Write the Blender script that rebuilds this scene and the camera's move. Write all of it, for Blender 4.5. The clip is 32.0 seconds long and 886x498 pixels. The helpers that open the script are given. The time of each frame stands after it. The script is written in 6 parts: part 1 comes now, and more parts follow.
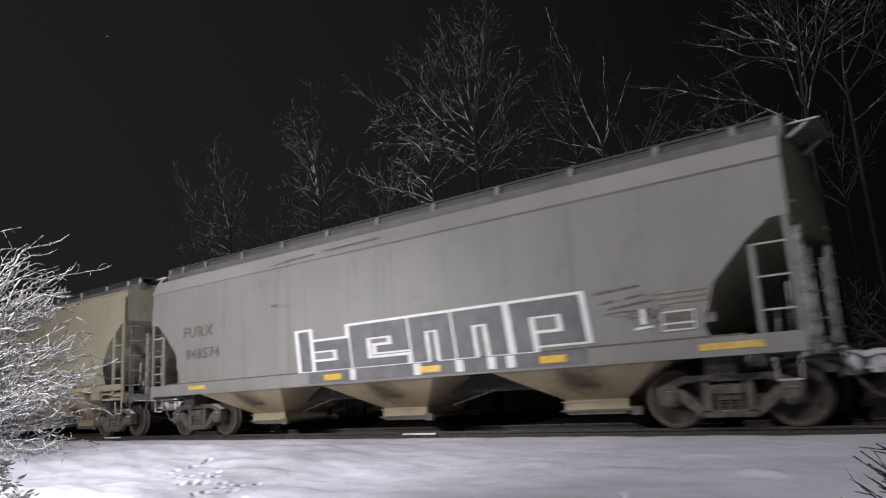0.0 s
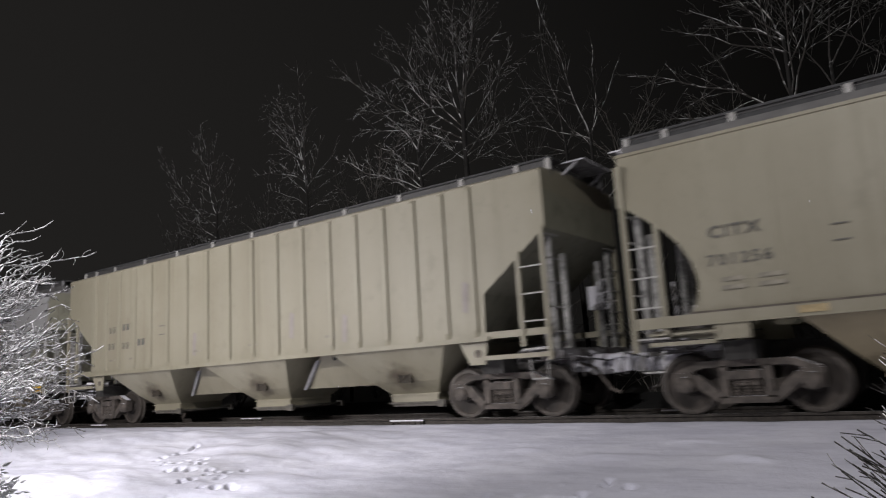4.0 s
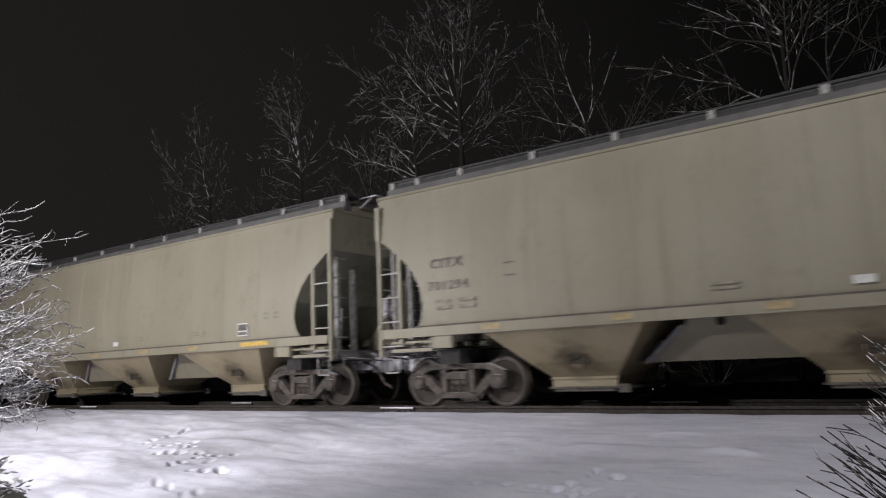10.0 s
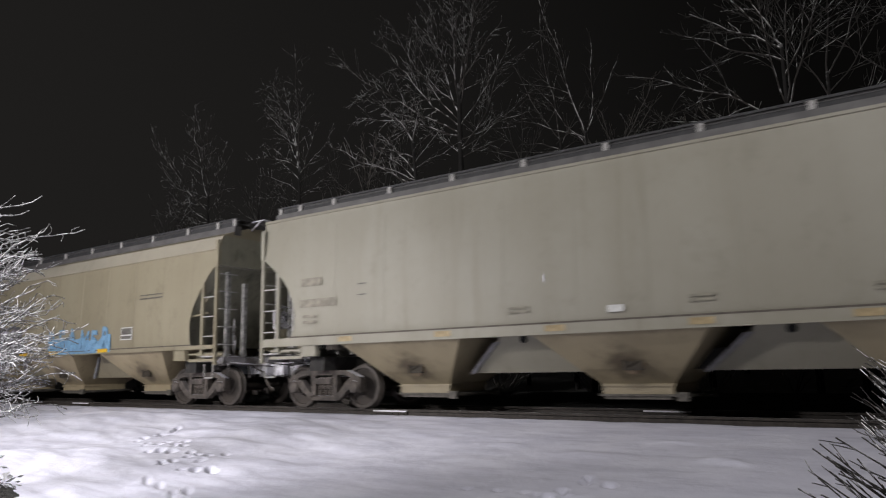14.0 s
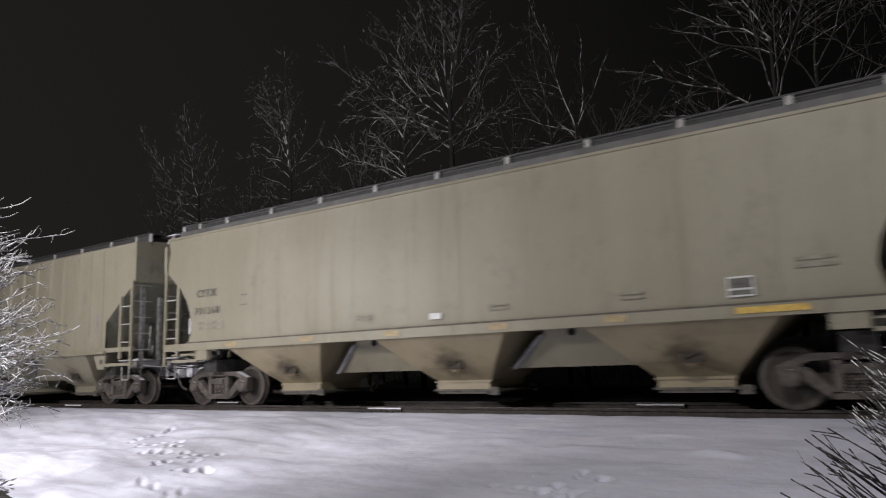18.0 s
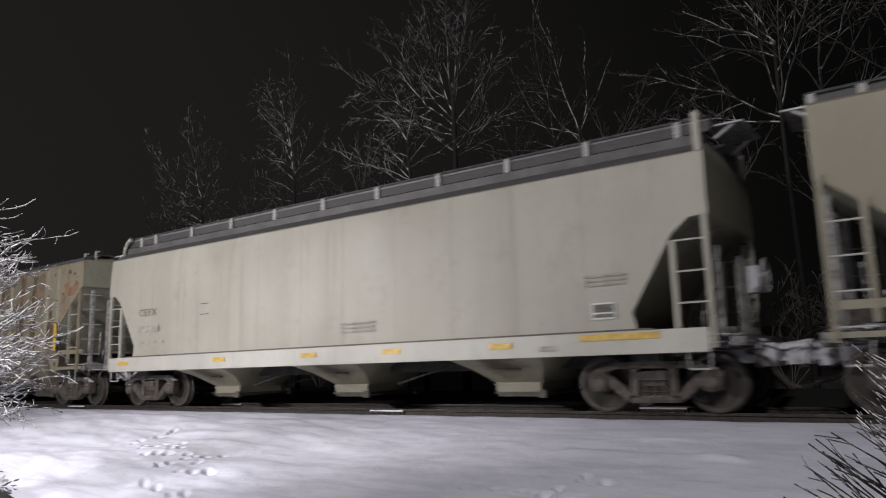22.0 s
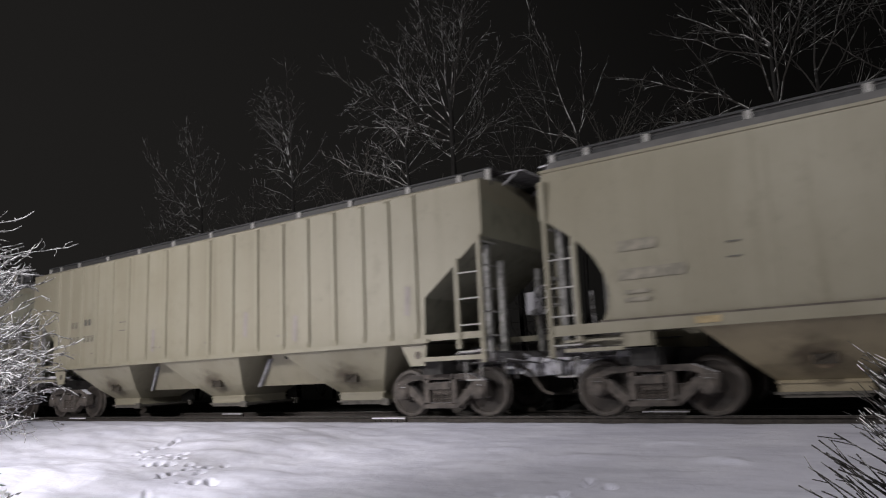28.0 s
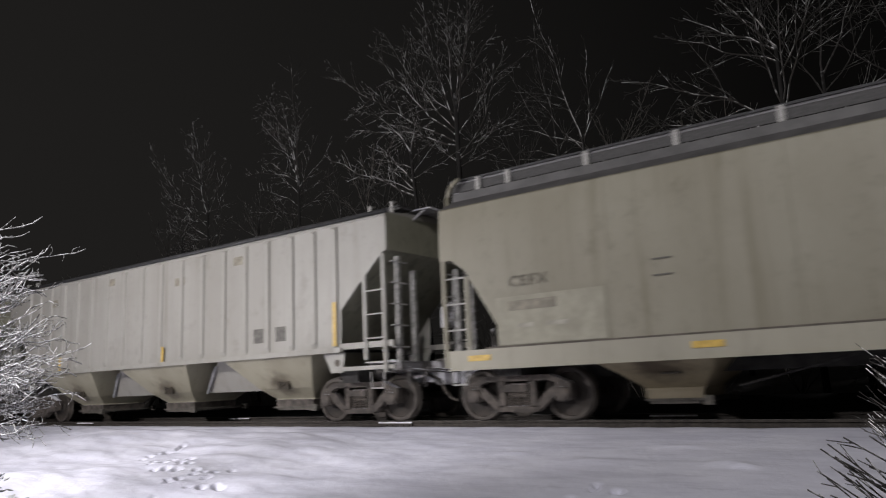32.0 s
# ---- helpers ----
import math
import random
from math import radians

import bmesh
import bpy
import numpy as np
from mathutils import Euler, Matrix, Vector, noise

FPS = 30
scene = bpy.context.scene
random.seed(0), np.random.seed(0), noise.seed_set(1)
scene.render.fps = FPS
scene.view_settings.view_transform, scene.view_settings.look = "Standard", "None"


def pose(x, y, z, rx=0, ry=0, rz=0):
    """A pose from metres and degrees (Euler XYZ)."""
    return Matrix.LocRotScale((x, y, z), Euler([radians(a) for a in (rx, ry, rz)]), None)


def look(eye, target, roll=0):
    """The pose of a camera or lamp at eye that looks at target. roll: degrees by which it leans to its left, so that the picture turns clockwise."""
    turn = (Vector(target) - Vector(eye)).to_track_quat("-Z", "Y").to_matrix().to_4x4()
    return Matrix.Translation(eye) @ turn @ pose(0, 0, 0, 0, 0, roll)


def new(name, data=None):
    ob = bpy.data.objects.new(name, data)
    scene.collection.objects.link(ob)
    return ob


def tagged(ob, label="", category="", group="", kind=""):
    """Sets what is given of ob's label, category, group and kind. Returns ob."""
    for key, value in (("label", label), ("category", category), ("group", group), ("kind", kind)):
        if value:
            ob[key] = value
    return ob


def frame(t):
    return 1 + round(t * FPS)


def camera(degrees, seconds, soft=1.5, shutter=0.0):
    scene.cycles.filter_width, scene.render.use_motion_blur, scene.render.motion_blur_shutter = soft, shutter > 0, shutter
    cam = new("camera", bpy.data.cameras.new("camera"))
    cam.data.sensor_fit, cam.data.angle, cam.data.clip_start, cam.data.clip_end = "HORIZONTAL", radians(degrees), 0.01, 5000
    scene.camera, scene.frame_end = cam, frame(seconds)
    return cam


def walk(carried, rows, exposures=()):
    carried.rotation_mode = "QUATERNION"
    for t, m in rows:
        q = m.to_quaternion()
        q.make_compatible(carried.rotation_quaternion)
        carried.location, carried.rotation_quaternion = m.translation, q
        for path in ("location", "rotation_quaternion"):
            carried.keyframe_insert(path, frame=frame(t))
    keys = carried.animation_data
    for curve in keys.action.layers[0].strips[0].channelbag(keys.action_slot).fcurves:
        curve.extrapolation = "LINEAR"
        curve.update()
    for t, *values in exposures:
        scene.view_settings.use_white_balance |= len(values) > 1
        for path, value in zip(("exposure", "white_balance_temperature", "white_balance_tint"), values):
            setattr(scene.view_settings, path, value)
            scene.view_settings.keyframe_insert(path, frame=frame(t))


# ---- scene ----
# A freight train of covered hoppers passes on a snowy night; the camera stands about 12 m from the track and sways a little.

# ---- camera ----
EYE_H = 0.843
TURNS = [
    (0, 36.611, 11.138, -3.446), (0.5, 36.615, 11.134, -3.386), (1, 36.572, 11.049, -3.311), (1.5, 36.385, 10.903, -3.371),
    (2, 36.231, 10.684, -3.461), (2.5, 36.035, 10.449, -3.467), (3, 35.881, 10.272, -3.493), (3.5, 35.735, 10.154, -3.504),
    (5.5, 35.525, 9.884, -3.208), (6, 35.475, 9.812, -3.108), (6.5, 35.466, 9.781, -3.176), (7, 35.464, 9.692, -3.250),
    (7.5, 35.340, 9.526, -3.050), (8, 35.306, 9.319, -2.789), (8.5, 35.206, 9.208, -2.725), (9, 35.184, 9.126, -2.646),
    (9.5, 35.183, 9.053, -2.622), (10, 35.163, 9.101, -2.403), (10.5, 35.263, 9.103, -2.249), (11, 35.280, 9.181, -2.190),
    (11.5, 35.383, 9.258, -2.004), (12, 35.343, 9.349, -1.777), (12.5, 35.294, 9.358, -1.575), (13, 35.198, 9.385, -1.382),
    (13.5, 35.060, 9.435, -1.197), (15.5, 34.423, 9.325, -1.089), (16, 34.316, 9.287, -1.006), (16.5, 34.232, 9.254, -1.146),
    (17, 34.262, 9.211, -1.471), (17.5, 34.262, 9.201, -1.671), (18, 34.280, 9.145, -1.948), (18.5, 34.367, 9.219, -2.013),
    (19, 34.426, 9.221, -2.041), (19.5, 34.444, 9.264, -2.028), (20, 34.523, 9.243, -1.931), (20.5, 34.569, 9.307, -1.893),
    (21, 34.565, 9.319, -1.848), (21.5, 34.557, 9.363, -1.717), (22, 34.531, 9.355, -1.707), (22.5, 34.508, 9.386, -1.620),
    (23, 34.501, 9.510, -1.623), (23.5, 34.476, 9.577, -1.631), (24, 34.464, 9.657, -1.561), (24.5, 34.460, 9.693, -1.628),
    (25, 34.435, 9.807, -1.761), (25.5, 34.444, 9.869, -1.926), (26, 34.457, 9.905, -1.999), (26.5, 34.542, 9.940, -2.047),
    (28.5, 34.446, 9.863, -2.684), (29, 34.454, 9.928, -2.691), (29.5, 34.447, 9.943, -2.720), (30, 34.513, 9.949, -2.705),
    (30.5, 34.582, 10.090, -2.785), (31, 34.689, 10.108, -2.864), (31.5, 34.867, 10.194, -2.799), (32, 34.947, 10.224, -2.685)]


def aim(yaw, pitch, roll):
    """The camera's pose from its yaw to the left of +y, its pitch up and its lean."""
    y, p = radians(yaw), radians(pitch)
    ahead = Vector((-math.sin(y) * math.cos(p), math.cos(y) * math.cos(p), math.sin(p)))
    eye = Vector((0, 0, EYE_H))
    return look(eye, eye + ahead, roll)


cam = camera(64.24, 32.0, soft=1.15, shutter=0.4)
walk(cam, [(t, aim(*turn)) for t, *turn in TURNS], [(0, 0.11), (3, 0.14), (7, 0.02), (10, 0.0), (32, 0.0)])

# ---- world and light ----
world = bpy.data.worlds.new("night")
scene.world = world
world.use_nodes = True
wt = world.node_tree
sky_co, sky_xyz = wt.nodes.new("ShaderNodeTexCoord"), wt.nodes.new("ShaderNodeSeparateXYZ")
sky_glow = wt.nodes.new("ShaderNodeMapRange")  # a faint town glow towards -x under low cloud
for key, v in (("From Min", -0.92), ("From Max", -0.10), ("To Min", 0.0135), ("To Max", 0.0024)):
    sky_glow.inputs[key].default_value = v
wt.links.new(sky_co.outputs["Generated"], sky_xyz.inputs["Vector"])
wt.links.new(sky_xyz.outputs["X"], sky_glow.inputs["Value"])
wt.links.new(sky_glow.outputs["Result"], wt.nodes["Background"].inputs["Strength"])
wt.nodes["Background"].inputs["Color"].default_value = (1.0, 0.94, 0.89, 1)


def lamp(name, at, power, color, radius):
    data = bpy.data.lights.new(name, "POINT")
    data.energy, data.color, data.shadow_soft_size = power, color, radius
    ob = new(name, data)
    ob.location = at
    return ob


lamp("yard_light", (-16.0, 0.6, 4.2), 3780, (1.0, 0.965, 0.975), 0.35)
lamp("near_pole_light", (0.0, -4.6, 11.5), 4600, (1.0, 0.97, 0.97), 0.35)
flood = bpy.data.lights.new("flood_light", "SPOT")  # turned down onto the bush and the snow before it
flood.energy, flood.color, flood.shadow_soft_size, flood.spot_size, flood.spot_blend = 3100, (1.0, 0.97, 0.99), 0.12, radians(56), 1.0
new("flood_light", flood).matrix_basis = look((-9.4, -3.2, 3.9), (-10.0, 4.7, 0.0))

# ---- materials ----
TRACK_Y = 12.182
MATS = {}


def nodes_of(name):
    m = bpy.data.materials.new(name)
    m.use_nodes = True
    nt = m.node_tree
    return m, nt, nt.nodes["Principled BSDF"]


def noise_node(nt, scale, detail=4.0, stretch=(1, 1, 1), rough=0.6):
    co = nt.nodes.new("ShaderNodeTexCoord")
    mp = nt.nodes.new("ShaderNodeMapping")
    mp.inputs["Scale"].default_value = stretch
    nz = nt.nodes.new("ShaderNodeTexNoise")
    nz.inputs["Scale"].default_value = scale
    nz.inputs["Detail"].default_value = detail
    nz.inputs["Roughness"].default_value = rough
    nt.links.new(co.outputs["Object"], mp.inputs["Vector"])
    nt.links.new(mp.outputs["Vector"], nz.inputs["Vector"])
    return nz.outputs["Fac"]


def ramp(nt, fac, lo, hi, a=0.0, b=1.0):
    r = nt.nodes.new("ShaderNodeMapRange")
    r.interpolation_type = "SMOOTHSTEP"
    for key, v in zip(("From Min", "From Max", "To Min", "To Max"), (lo, hi, a, b)):
        r.inputs[key].default_value = v
    nt.links.new(fac, r.inputs["Value"])
    return r.outputs["Result"]


def mixed(nt, fac, a, b):
    m = nt.nodes.new("ShaderNodeMix")
    m.data_type = "RGBA"
    nt.links.new(fac, m.inputs["Factor"])
    for sock, v in ((m.inputs["A"], a), (m.inputs["B"], b)):
        if isinstance(v, tuple):
            sock.default_value = (*v, 1)
        else:
            nt.links.new(v, sock)
    return m.outputs["Result"]


def bumped(nt, bsdf, height, strength, distance):
    b = nt.nodes.new("ShaderNodeBump")
    b.inputs["Strength"].default_value = strength
    b.inputs["Distance"].default_value = distance
    nt.links.new(height, b.inputs["Height"])
    nt.links.new(b.outputs["Normal"], bsdf.inputs["Normal"])


def snow_on_top(nt, color, snow=(0.78, 0.78, 0.84), lo=0.35, hi=0.75):
    """Snow that lies where a surface faces up."""
    g = nt.nodes.new("ShaderNodeNewGeometry")
    sx = nt.nodes.new("ShaderNodeSeparateXYZ")
    nt.links.new(g.outputs["Normal"], sx.inputs["Vector"])
    return mixed(nt, ramp(nt, sx.outputs["Z"], lo, hi), color, snow)


def paint(name, base, dirt, rust=None, rust_amount=0.0, streak=0.5, rough=0.55, smudge=False, dust=False):
    """Weathered paint: broad fading, run-down streaks, fine specks and, where asked for, patches of rust."""
    base, dirt = tuple(k * c for k, c in zip((0.86, 0.855, 0.83), base)), tuple(k * c for k, c in zip((0.86, 0.855, 0.83), dirt))
    m, nt, bsdf = nodes_of(name)
    broad = ramp(nt, noise_node(nt, 0.55, 5), 0.35, 0.7, 0.0, 0.55)
    col = mixed(nt, broad, base, tuple(0.55 * b + 0.45 * d for b, d in zip(base, dirt)))
    bands = ramp(nt, noise_node(nt, 0.62, 2, (1, 1, 0.05), 0.4), 0.44, 0.66, 0.0, 0.55)
    col = mixed(nt, bands, col, tuple(0.5 * b + 0.5 * d for b, d in zip(base, dirt)))
    runs = ramp(nt, noise_node(nt, 1.0, 4, (3.5, 3.5, 0.16), 0.65), 0.5, 0.78, 0.0, streak)
    col = mixed(nt, runs, col, dirt)
    blot = ramp(nt, noise_node(nt, 2.2, 6, (1, 1, 0.8), 0.7), 0.52, 0.72, 0.0, 0.6 * streak)
    col = mixed(nt, blot, col, tuple(0.75 * d for d in dirt))
    fine = ramp(nt, noise_node(nt, 9.0, 6, (1, 1, 0.7), 0.7), 0.56, 0.75, 0.0, 0.4 * streak)
    col = mixed(nt, fine, col, tuple(0.6 * d for d in dirt))
    if rust:
        spots = ramp(nt, noise_node(nt, 1.3, 6, (1.5, 1.5, 0.6), 0.65), 0.62 - 0.1 * rust_amount, 0.72 - 0.12 * rust_amount)
        col = mixed(nt, spots, col, rust)
    if dust:
        # grain dust splashed up the lower half of the side
        co, sx, add = nt.nodes.new("ShaderNodeTexCoord"), nt.nodes.new("ShaderNodeSeparateXYZ"), nt.nodes.new("ShaderNodeMath")
        add.operation, add.inputs[1].default_value = "MULTIPLY_ADD", 1.6
        nt.links.new(co.outputs["Object"], sx.inputs["Vector"])
        nt.links.new(noise_node(nt, 0.9, 5), add.inputs[0])
        nt.links.new(sx.outputs["Z"], add.inputs[2])
        col = mixed(nt, ramp(nt, add.outputs["Value"], 2.2, 3.1, 0.75, 0.0), col, (0.25, 0.238, 0.188))
    if smudge:
        # spilt grain dust and oil round the cover on the chute
        co = nt.nodes.new("ShaderNodeTexCoord")
        mp = nt.nodes.new("ShaderNodeMapping")
        mp.inputs["Location"].default_value = (0.05 * 1.9, 0, -0.86 * 3.2)
        mp.inputs["Scale"].default_value = (1.9, 0.0, 3.2)
        ln = nt.nodes.new("ShaderNodeVectorMath")
        ln.operation = "LENGTH"
        nt.links.new(co.outputs["Object"], mp.inputs["Vector"])
        nt.links.new(mp.outputs["Vector"], ln.inputs[0])
        add = nt.nodes.new("ShaderNodeMath")
        add.operation = "MULTIPLY_ADD"
        nt.links.new(noise_node(nt, 3.5, 5), add.inputs[0])
        add.inputs[1].default_value = 1.8
        nt.links.new(ln.outputs["Value"], add.inputs[2])
        col = mixed(nt, ramp(nt, add.outputs["Value"], 1.0, 2.1, 0.9, 0.0), col, (0.06, 0.044, 0.027))
    nt.links.new(col, bsdf.inputs["Base Color"])
    bsdf.inputs["Roughness"].default_value = rough
    bumped(nt, bsdf, noise_node(nt, 1.4, 3), 0.25, 0.02)
    MATS[name] = m
    return m


def plain(name, color, rough=0.6, metal=0.0, vary=0.35, scale=8.0, bump=0.2, depth=0.01, snow=0.0):
    """A rough surface in one colour with broken tone, fine relief and, where asked for, snow on top."""
    m, nt, bsdf = nodes_of(name)
    f = ramp(nt, noise_node(nt, scale, 6), 0.3, 0.75)
    col = mixed(nt, f, tuple(c * (1 - vary) for c in color), tuple(min(1, c * (1 + vary)) for c in color))
    if snow:
        col = snow_on_top(nt, col, lo=1 - snow, hi=1 - 0.4 * snow)
    nt.links.new(col, bsdf.inputs["Base Color"])
    bsdf.inputs["Roughness"].default_value, bsdf.inputs["Metallic"].default_value = rough, metal
    bumped(nt, bsdf, noise_node(nt, scale * 2.5, 5), bump, depth)
    MATS[name] = m
    return m


paint("beige", (0.29, 0.27, 0.208), (0.165, 0.142, 0.09), streak=0.4)
paint("light_beige", (0.315, 0.302, 0.25), (0.19, 0.17, 0.12), streak=0.35)
paint("tan", (0.285, 0.256, 0.182), (0.155, 0.128, 0.08), streak=0.45)
paint("grey", (0.226, 0.221, 0.219), (0.128, 0.137, 0.126), streak=0.5)
paint("pale_grey", (0.30, 0.30, 0.304), (0.19, 0.18, 0.16), streak=0.5, dust=True)
paint("white_grey", (0.40, 0.388, 0.34), (0.21, 0.19, 0.15), streak=0.35)
paint("dull_beige", (0.28, 0.265, 0.212), (0.16, 0.138, 0.09), streak=0.6)
paint("chalky_grey", (0.345, 0.337, 0.318), (0.19, 0.175, 0.15), streak=0.5)
# paler coats: brighten sloped roof edges as if lit from above; also hooped sills
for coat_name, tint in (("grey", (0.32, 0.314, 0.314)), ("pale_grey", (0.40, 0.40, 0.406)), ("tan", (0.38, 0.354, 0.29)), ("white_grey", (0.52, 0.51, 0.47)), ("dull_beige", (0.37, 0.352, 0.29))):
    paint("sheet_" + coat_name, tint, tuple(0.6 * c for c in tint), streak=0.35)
paint("sill_cream", (0.35, 0.335, 0.28), (0.19, 0.175, 0.13), streak=0.6)
paint("rusty", (0.245, 0.222, 0.165), (0.12, 0.088, 0.05), rust=(0.17, 0.115, 0.068), rust_amount=0.25, streak=0.85)
paint("hopper_tan", (0.40, 0.335, 0.218), (0.14, 0.108, 0.066), streak=0.55, smudge=True)
paint("hopper_pale", (0.335, 0.315, 0.245), (0.16, 0.14, 0.095), streak=0.5, smudge=True)
paint("hopper_plain", (0.31, 0.29, 0.222), (0.16, 0.138, 0.088), streak=0.5, smudge=True)
paint("hopper_beige", (0.35, 0.297, 0.198), (0.14, 0.115, 0.072), streak=0.5, smudge=True)
paint("hopper_rusty", (0.25, 0.222, 0.17), (0.115, 0.088, 0.055), streak=0.9, smudge=True)
plain("running_gear", (0.074, 0.062, 0.053), 0.8, scale=7, vary=0.55, snow=0.3)
plain("wheel_steel", (0.034, 0.027, 0.022), 0.75, 0.2, scale=3, vary=0.5)
plain("rim_steel", (0.066, 0.056, 0.048), 0.6, 0.3, scale=6, vary=0.4)
plain("dark_frame", (0.03, 0.028, 0.026), 0.85, scale=6, vary=0.5)
plain("end_steel", (0.23, 0.225, 0.215), 0.7, 0.1, scale=9, vary=0.5, snow=0.4)
plain("roof_grey", (0.10, 0.096, 0.095), 0.6, scale=3, vary=0.25)
plain("dull_roof", (0.088, 0.085, 0.085), 0.6, scale=3, vary=0.25)
plain("grating", (0.062, 0.06, 0.06), 0.6, 0.2, scale=20, vary=0.3)
plain("mesh_skirt", (0.062, 0.06, 0.06), 0.7, 0.1, scale=25, vary=0.35)
plain("grating_edge", (0.038, 0.038, 0.04), 0.7, 0.2, scale=9, vary=0.4)
plain("pale_fitting", (0.36, 0.35, 0.335), 0.5, scale=14, vary=0.25)
plain("yellow_tape", (0.62, 0.38, 0.03), 0.35, scale=12, vary=0.2, bump=0.05)
plain("faded_tape", (0.52, 0.35, 0.08), 0.5, scale=12, vary=0.25, bump=0.05)
plain("pale_patch", (0.30, 0.275, 0.23), 0.6, scale=5, vary=0.2)
plain("black_letter", (0.10, 0.094, 0.083), 0.6, scale=9, vary=0.4)
plain("rust_wash", (0.165, 0.124, 0.08), 0.8, scale=3, vary=0.3)
plain("rust_film", (0.115, 0.078, 0.045), 0.85, scale=3, vary=0.5)
plain("brown_letter", (0.10, 0.07, 0.045), 0.7, scale=6, vary=0.4)
plain("dim_letter", (0.15, 0.137, 0.108), 0.7, scale=9, vary=0.5)
plain("light_patch", (0.275, 0.262, 0.205), 0.65, scale=4, vary=0.15)
plain("worn_white", (0.40, 0.385, 0.34), 0.6, scale=5, vary=0.2)
plain("dirty_tape", (0.33, 0.255, 0.135), 0.6, scale=9, vary=0.3)
plain("pale_ink", (0.215, 0.20, 0.155), 0.7, scale=6, vary=0.3)
plain("ghost_letter", (0.285, 0.27, 0.225), 0.7, scale=6, vary=0.3)
plain("faint_letter", (0.21, 0.192, 0.152), 0.7, scale=6, vary=0.3)
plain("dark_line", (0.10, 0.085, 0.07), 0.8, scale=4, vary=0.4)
plain("spray_dark", (0.10, 0.102, 0.11), 0.55, scale=4, vary=0.25)
plain("spray_white", (0.66, 0.66, 0.67), 0.5, scale=5, vary=0.12)
plain("spray_haze", (0.25, 0.232, 0.245), 0.55, scale=3, vary=0.2)
plain("spray_deep_blue", (0.115, 0.225, 0.34), 0.5, scale=4, vary=0.25)
plain("spray_lilac", (0.335, 0.328, 0.37), 0.5, scale=4, vary=0.3)
plain("spray_outline", (0.145, 0.132, 0.145), 0.55, scale=5, vary=0.3)
plain("spray_red", (0.24, 0.14, 0.15), 0.6, scale=6, vary=0.3)
plain("spray_blue", (0.155, 0.29, 0.43), 0.5, scale=4, vary=0.25)
plain("spray_teal", (0.252, 0.268, 0.26), 0.6, scale=5, vary=0.12)
plain("spray_film", (0.247, 0.243, 0.222), 0.6, scale=3, vary=0.12)
plain("spray_smoke", (0.175, 0.165, 0.135), 0.6, scale=3, vary=0.35)
plain("patch_brown", (0.235, 0.21, 0.195), 0.7, scale=6, vary=0.06)
plain("patch_tan", (0.195, 0.178, 0.145), 0.7, scale=6, vary=0.06)
plain("patch_letter", (0.15, 0.125, 0.115), 0.7, scale=6, vary=0.3)
plain("dust_film", (0.232, 0.222, 0.182), 0.75, scale=4, vary=0.12)
plain("old_ink", (0.045, 0.045, 0.047), 0.6, scale=9, vary=0.4)
plain("orange_paint", (0.20, 0.112, 0.066), 0.7, scale=6, vary=0.4)
plain("rust_stain", (0.10, 0.066, 0.038), 0.85, scale=5, vary=0.5)
plain("white_paint", (0.55, 0.55, 0.53), 0.5, scale=10, vary=0.12)
plain("packed_snow", (0.72, 0.71, 0.76), 0.75, scale=7, vary=0.1, bump=0.5, depth=0.03)
plain("mound_dark", (0.03, 0.03, 0.025), 0.95, scale=9, vary=0.5, bump=0.8, depth=0.05)
plain("gate_steel", (0.075, 0.068, 0.057), 0.75, scale=7, vary=0.5)
plain("cover_steel", (0.035, 0.028, 0.019), 0.8, scale=9, vary=0.5)
plain("dark_hole", (0.008, 0.008, 0.008), 0.9, vary=0.1)
plain("grating_post", (0.19, 0.185, 0.19), 0.6, scale=12, vary=0.25)
plain("rail_steel", (0.045, 0.038, 0.033), 0.75, 0.2, scale=10, vary=0.4)
plain("railhead_steel", (0.30, 0.29, 0.28), 0.4, 0.8, scale=14, vary=0.3)
plain("tie_wood", (0.04, 0.034, 0.03), 0.9, scale=8, vary=0.5)
plain("ballast_stone", (0.022, 0.021, 0.02), 0.95, scale=25, vary=0.6, bump=1.0, depth=0.05)


def bark(name, color, lo, hi, patchy=0.0, snow=(0.75, 0.75, 0.78), grain=2.6):
    """Bark with snow along its upper side, broken into stretches where patchy."""
    m, nt, bsdf = nodes_of(name)
    f = ramp(nt, noise_node(nt, 6, 5), 0.3, 0.7)
    bare = mixed(nt, f, tuple(c * 0.6 for c in color), tuple(c * 1.3 for c in color))
    col = snow_on_top(nt, bare, snow, lo, hi)
    if patchy:
        col = mixed(nt, ramp(nt, noise_node(nt, grain, 3), 0.5 + 0.12 * patchy, 0.42 + 0.12 * patchy), col, bare)
    nt.links.new(col, bsdf.inputs["Base Color"])
    bsdf.inputs["Roughness"].default_value = 0.85
    MATS[name] = m


bark("frosted_bark", (0.03, 0.026, 0.023), -0.15, 0.45, 0.4, (0.9, 0.9, 0.9), 3.5)
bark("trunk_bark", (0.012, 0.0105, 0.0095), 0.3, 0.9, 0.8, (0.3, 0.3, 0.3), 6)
bark("snow_limb", (0.05, 0.045, 0.042), -0.1, 0.5, 0.3, (0.75, 0.75, 0.75))
bark("frost_twig", (0.055, 0.05, 0.046), -0.15, 0.45, 0.3, (0.92, 0.92, 0.92), 5)
# dim copies of twig and limb, for trees that catch less lamp light
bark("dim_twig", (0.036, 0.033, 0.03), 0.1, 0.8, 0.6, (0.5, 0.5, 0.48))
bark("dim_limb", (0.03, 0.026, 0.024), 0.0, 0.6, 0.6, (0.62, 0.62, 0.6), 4)
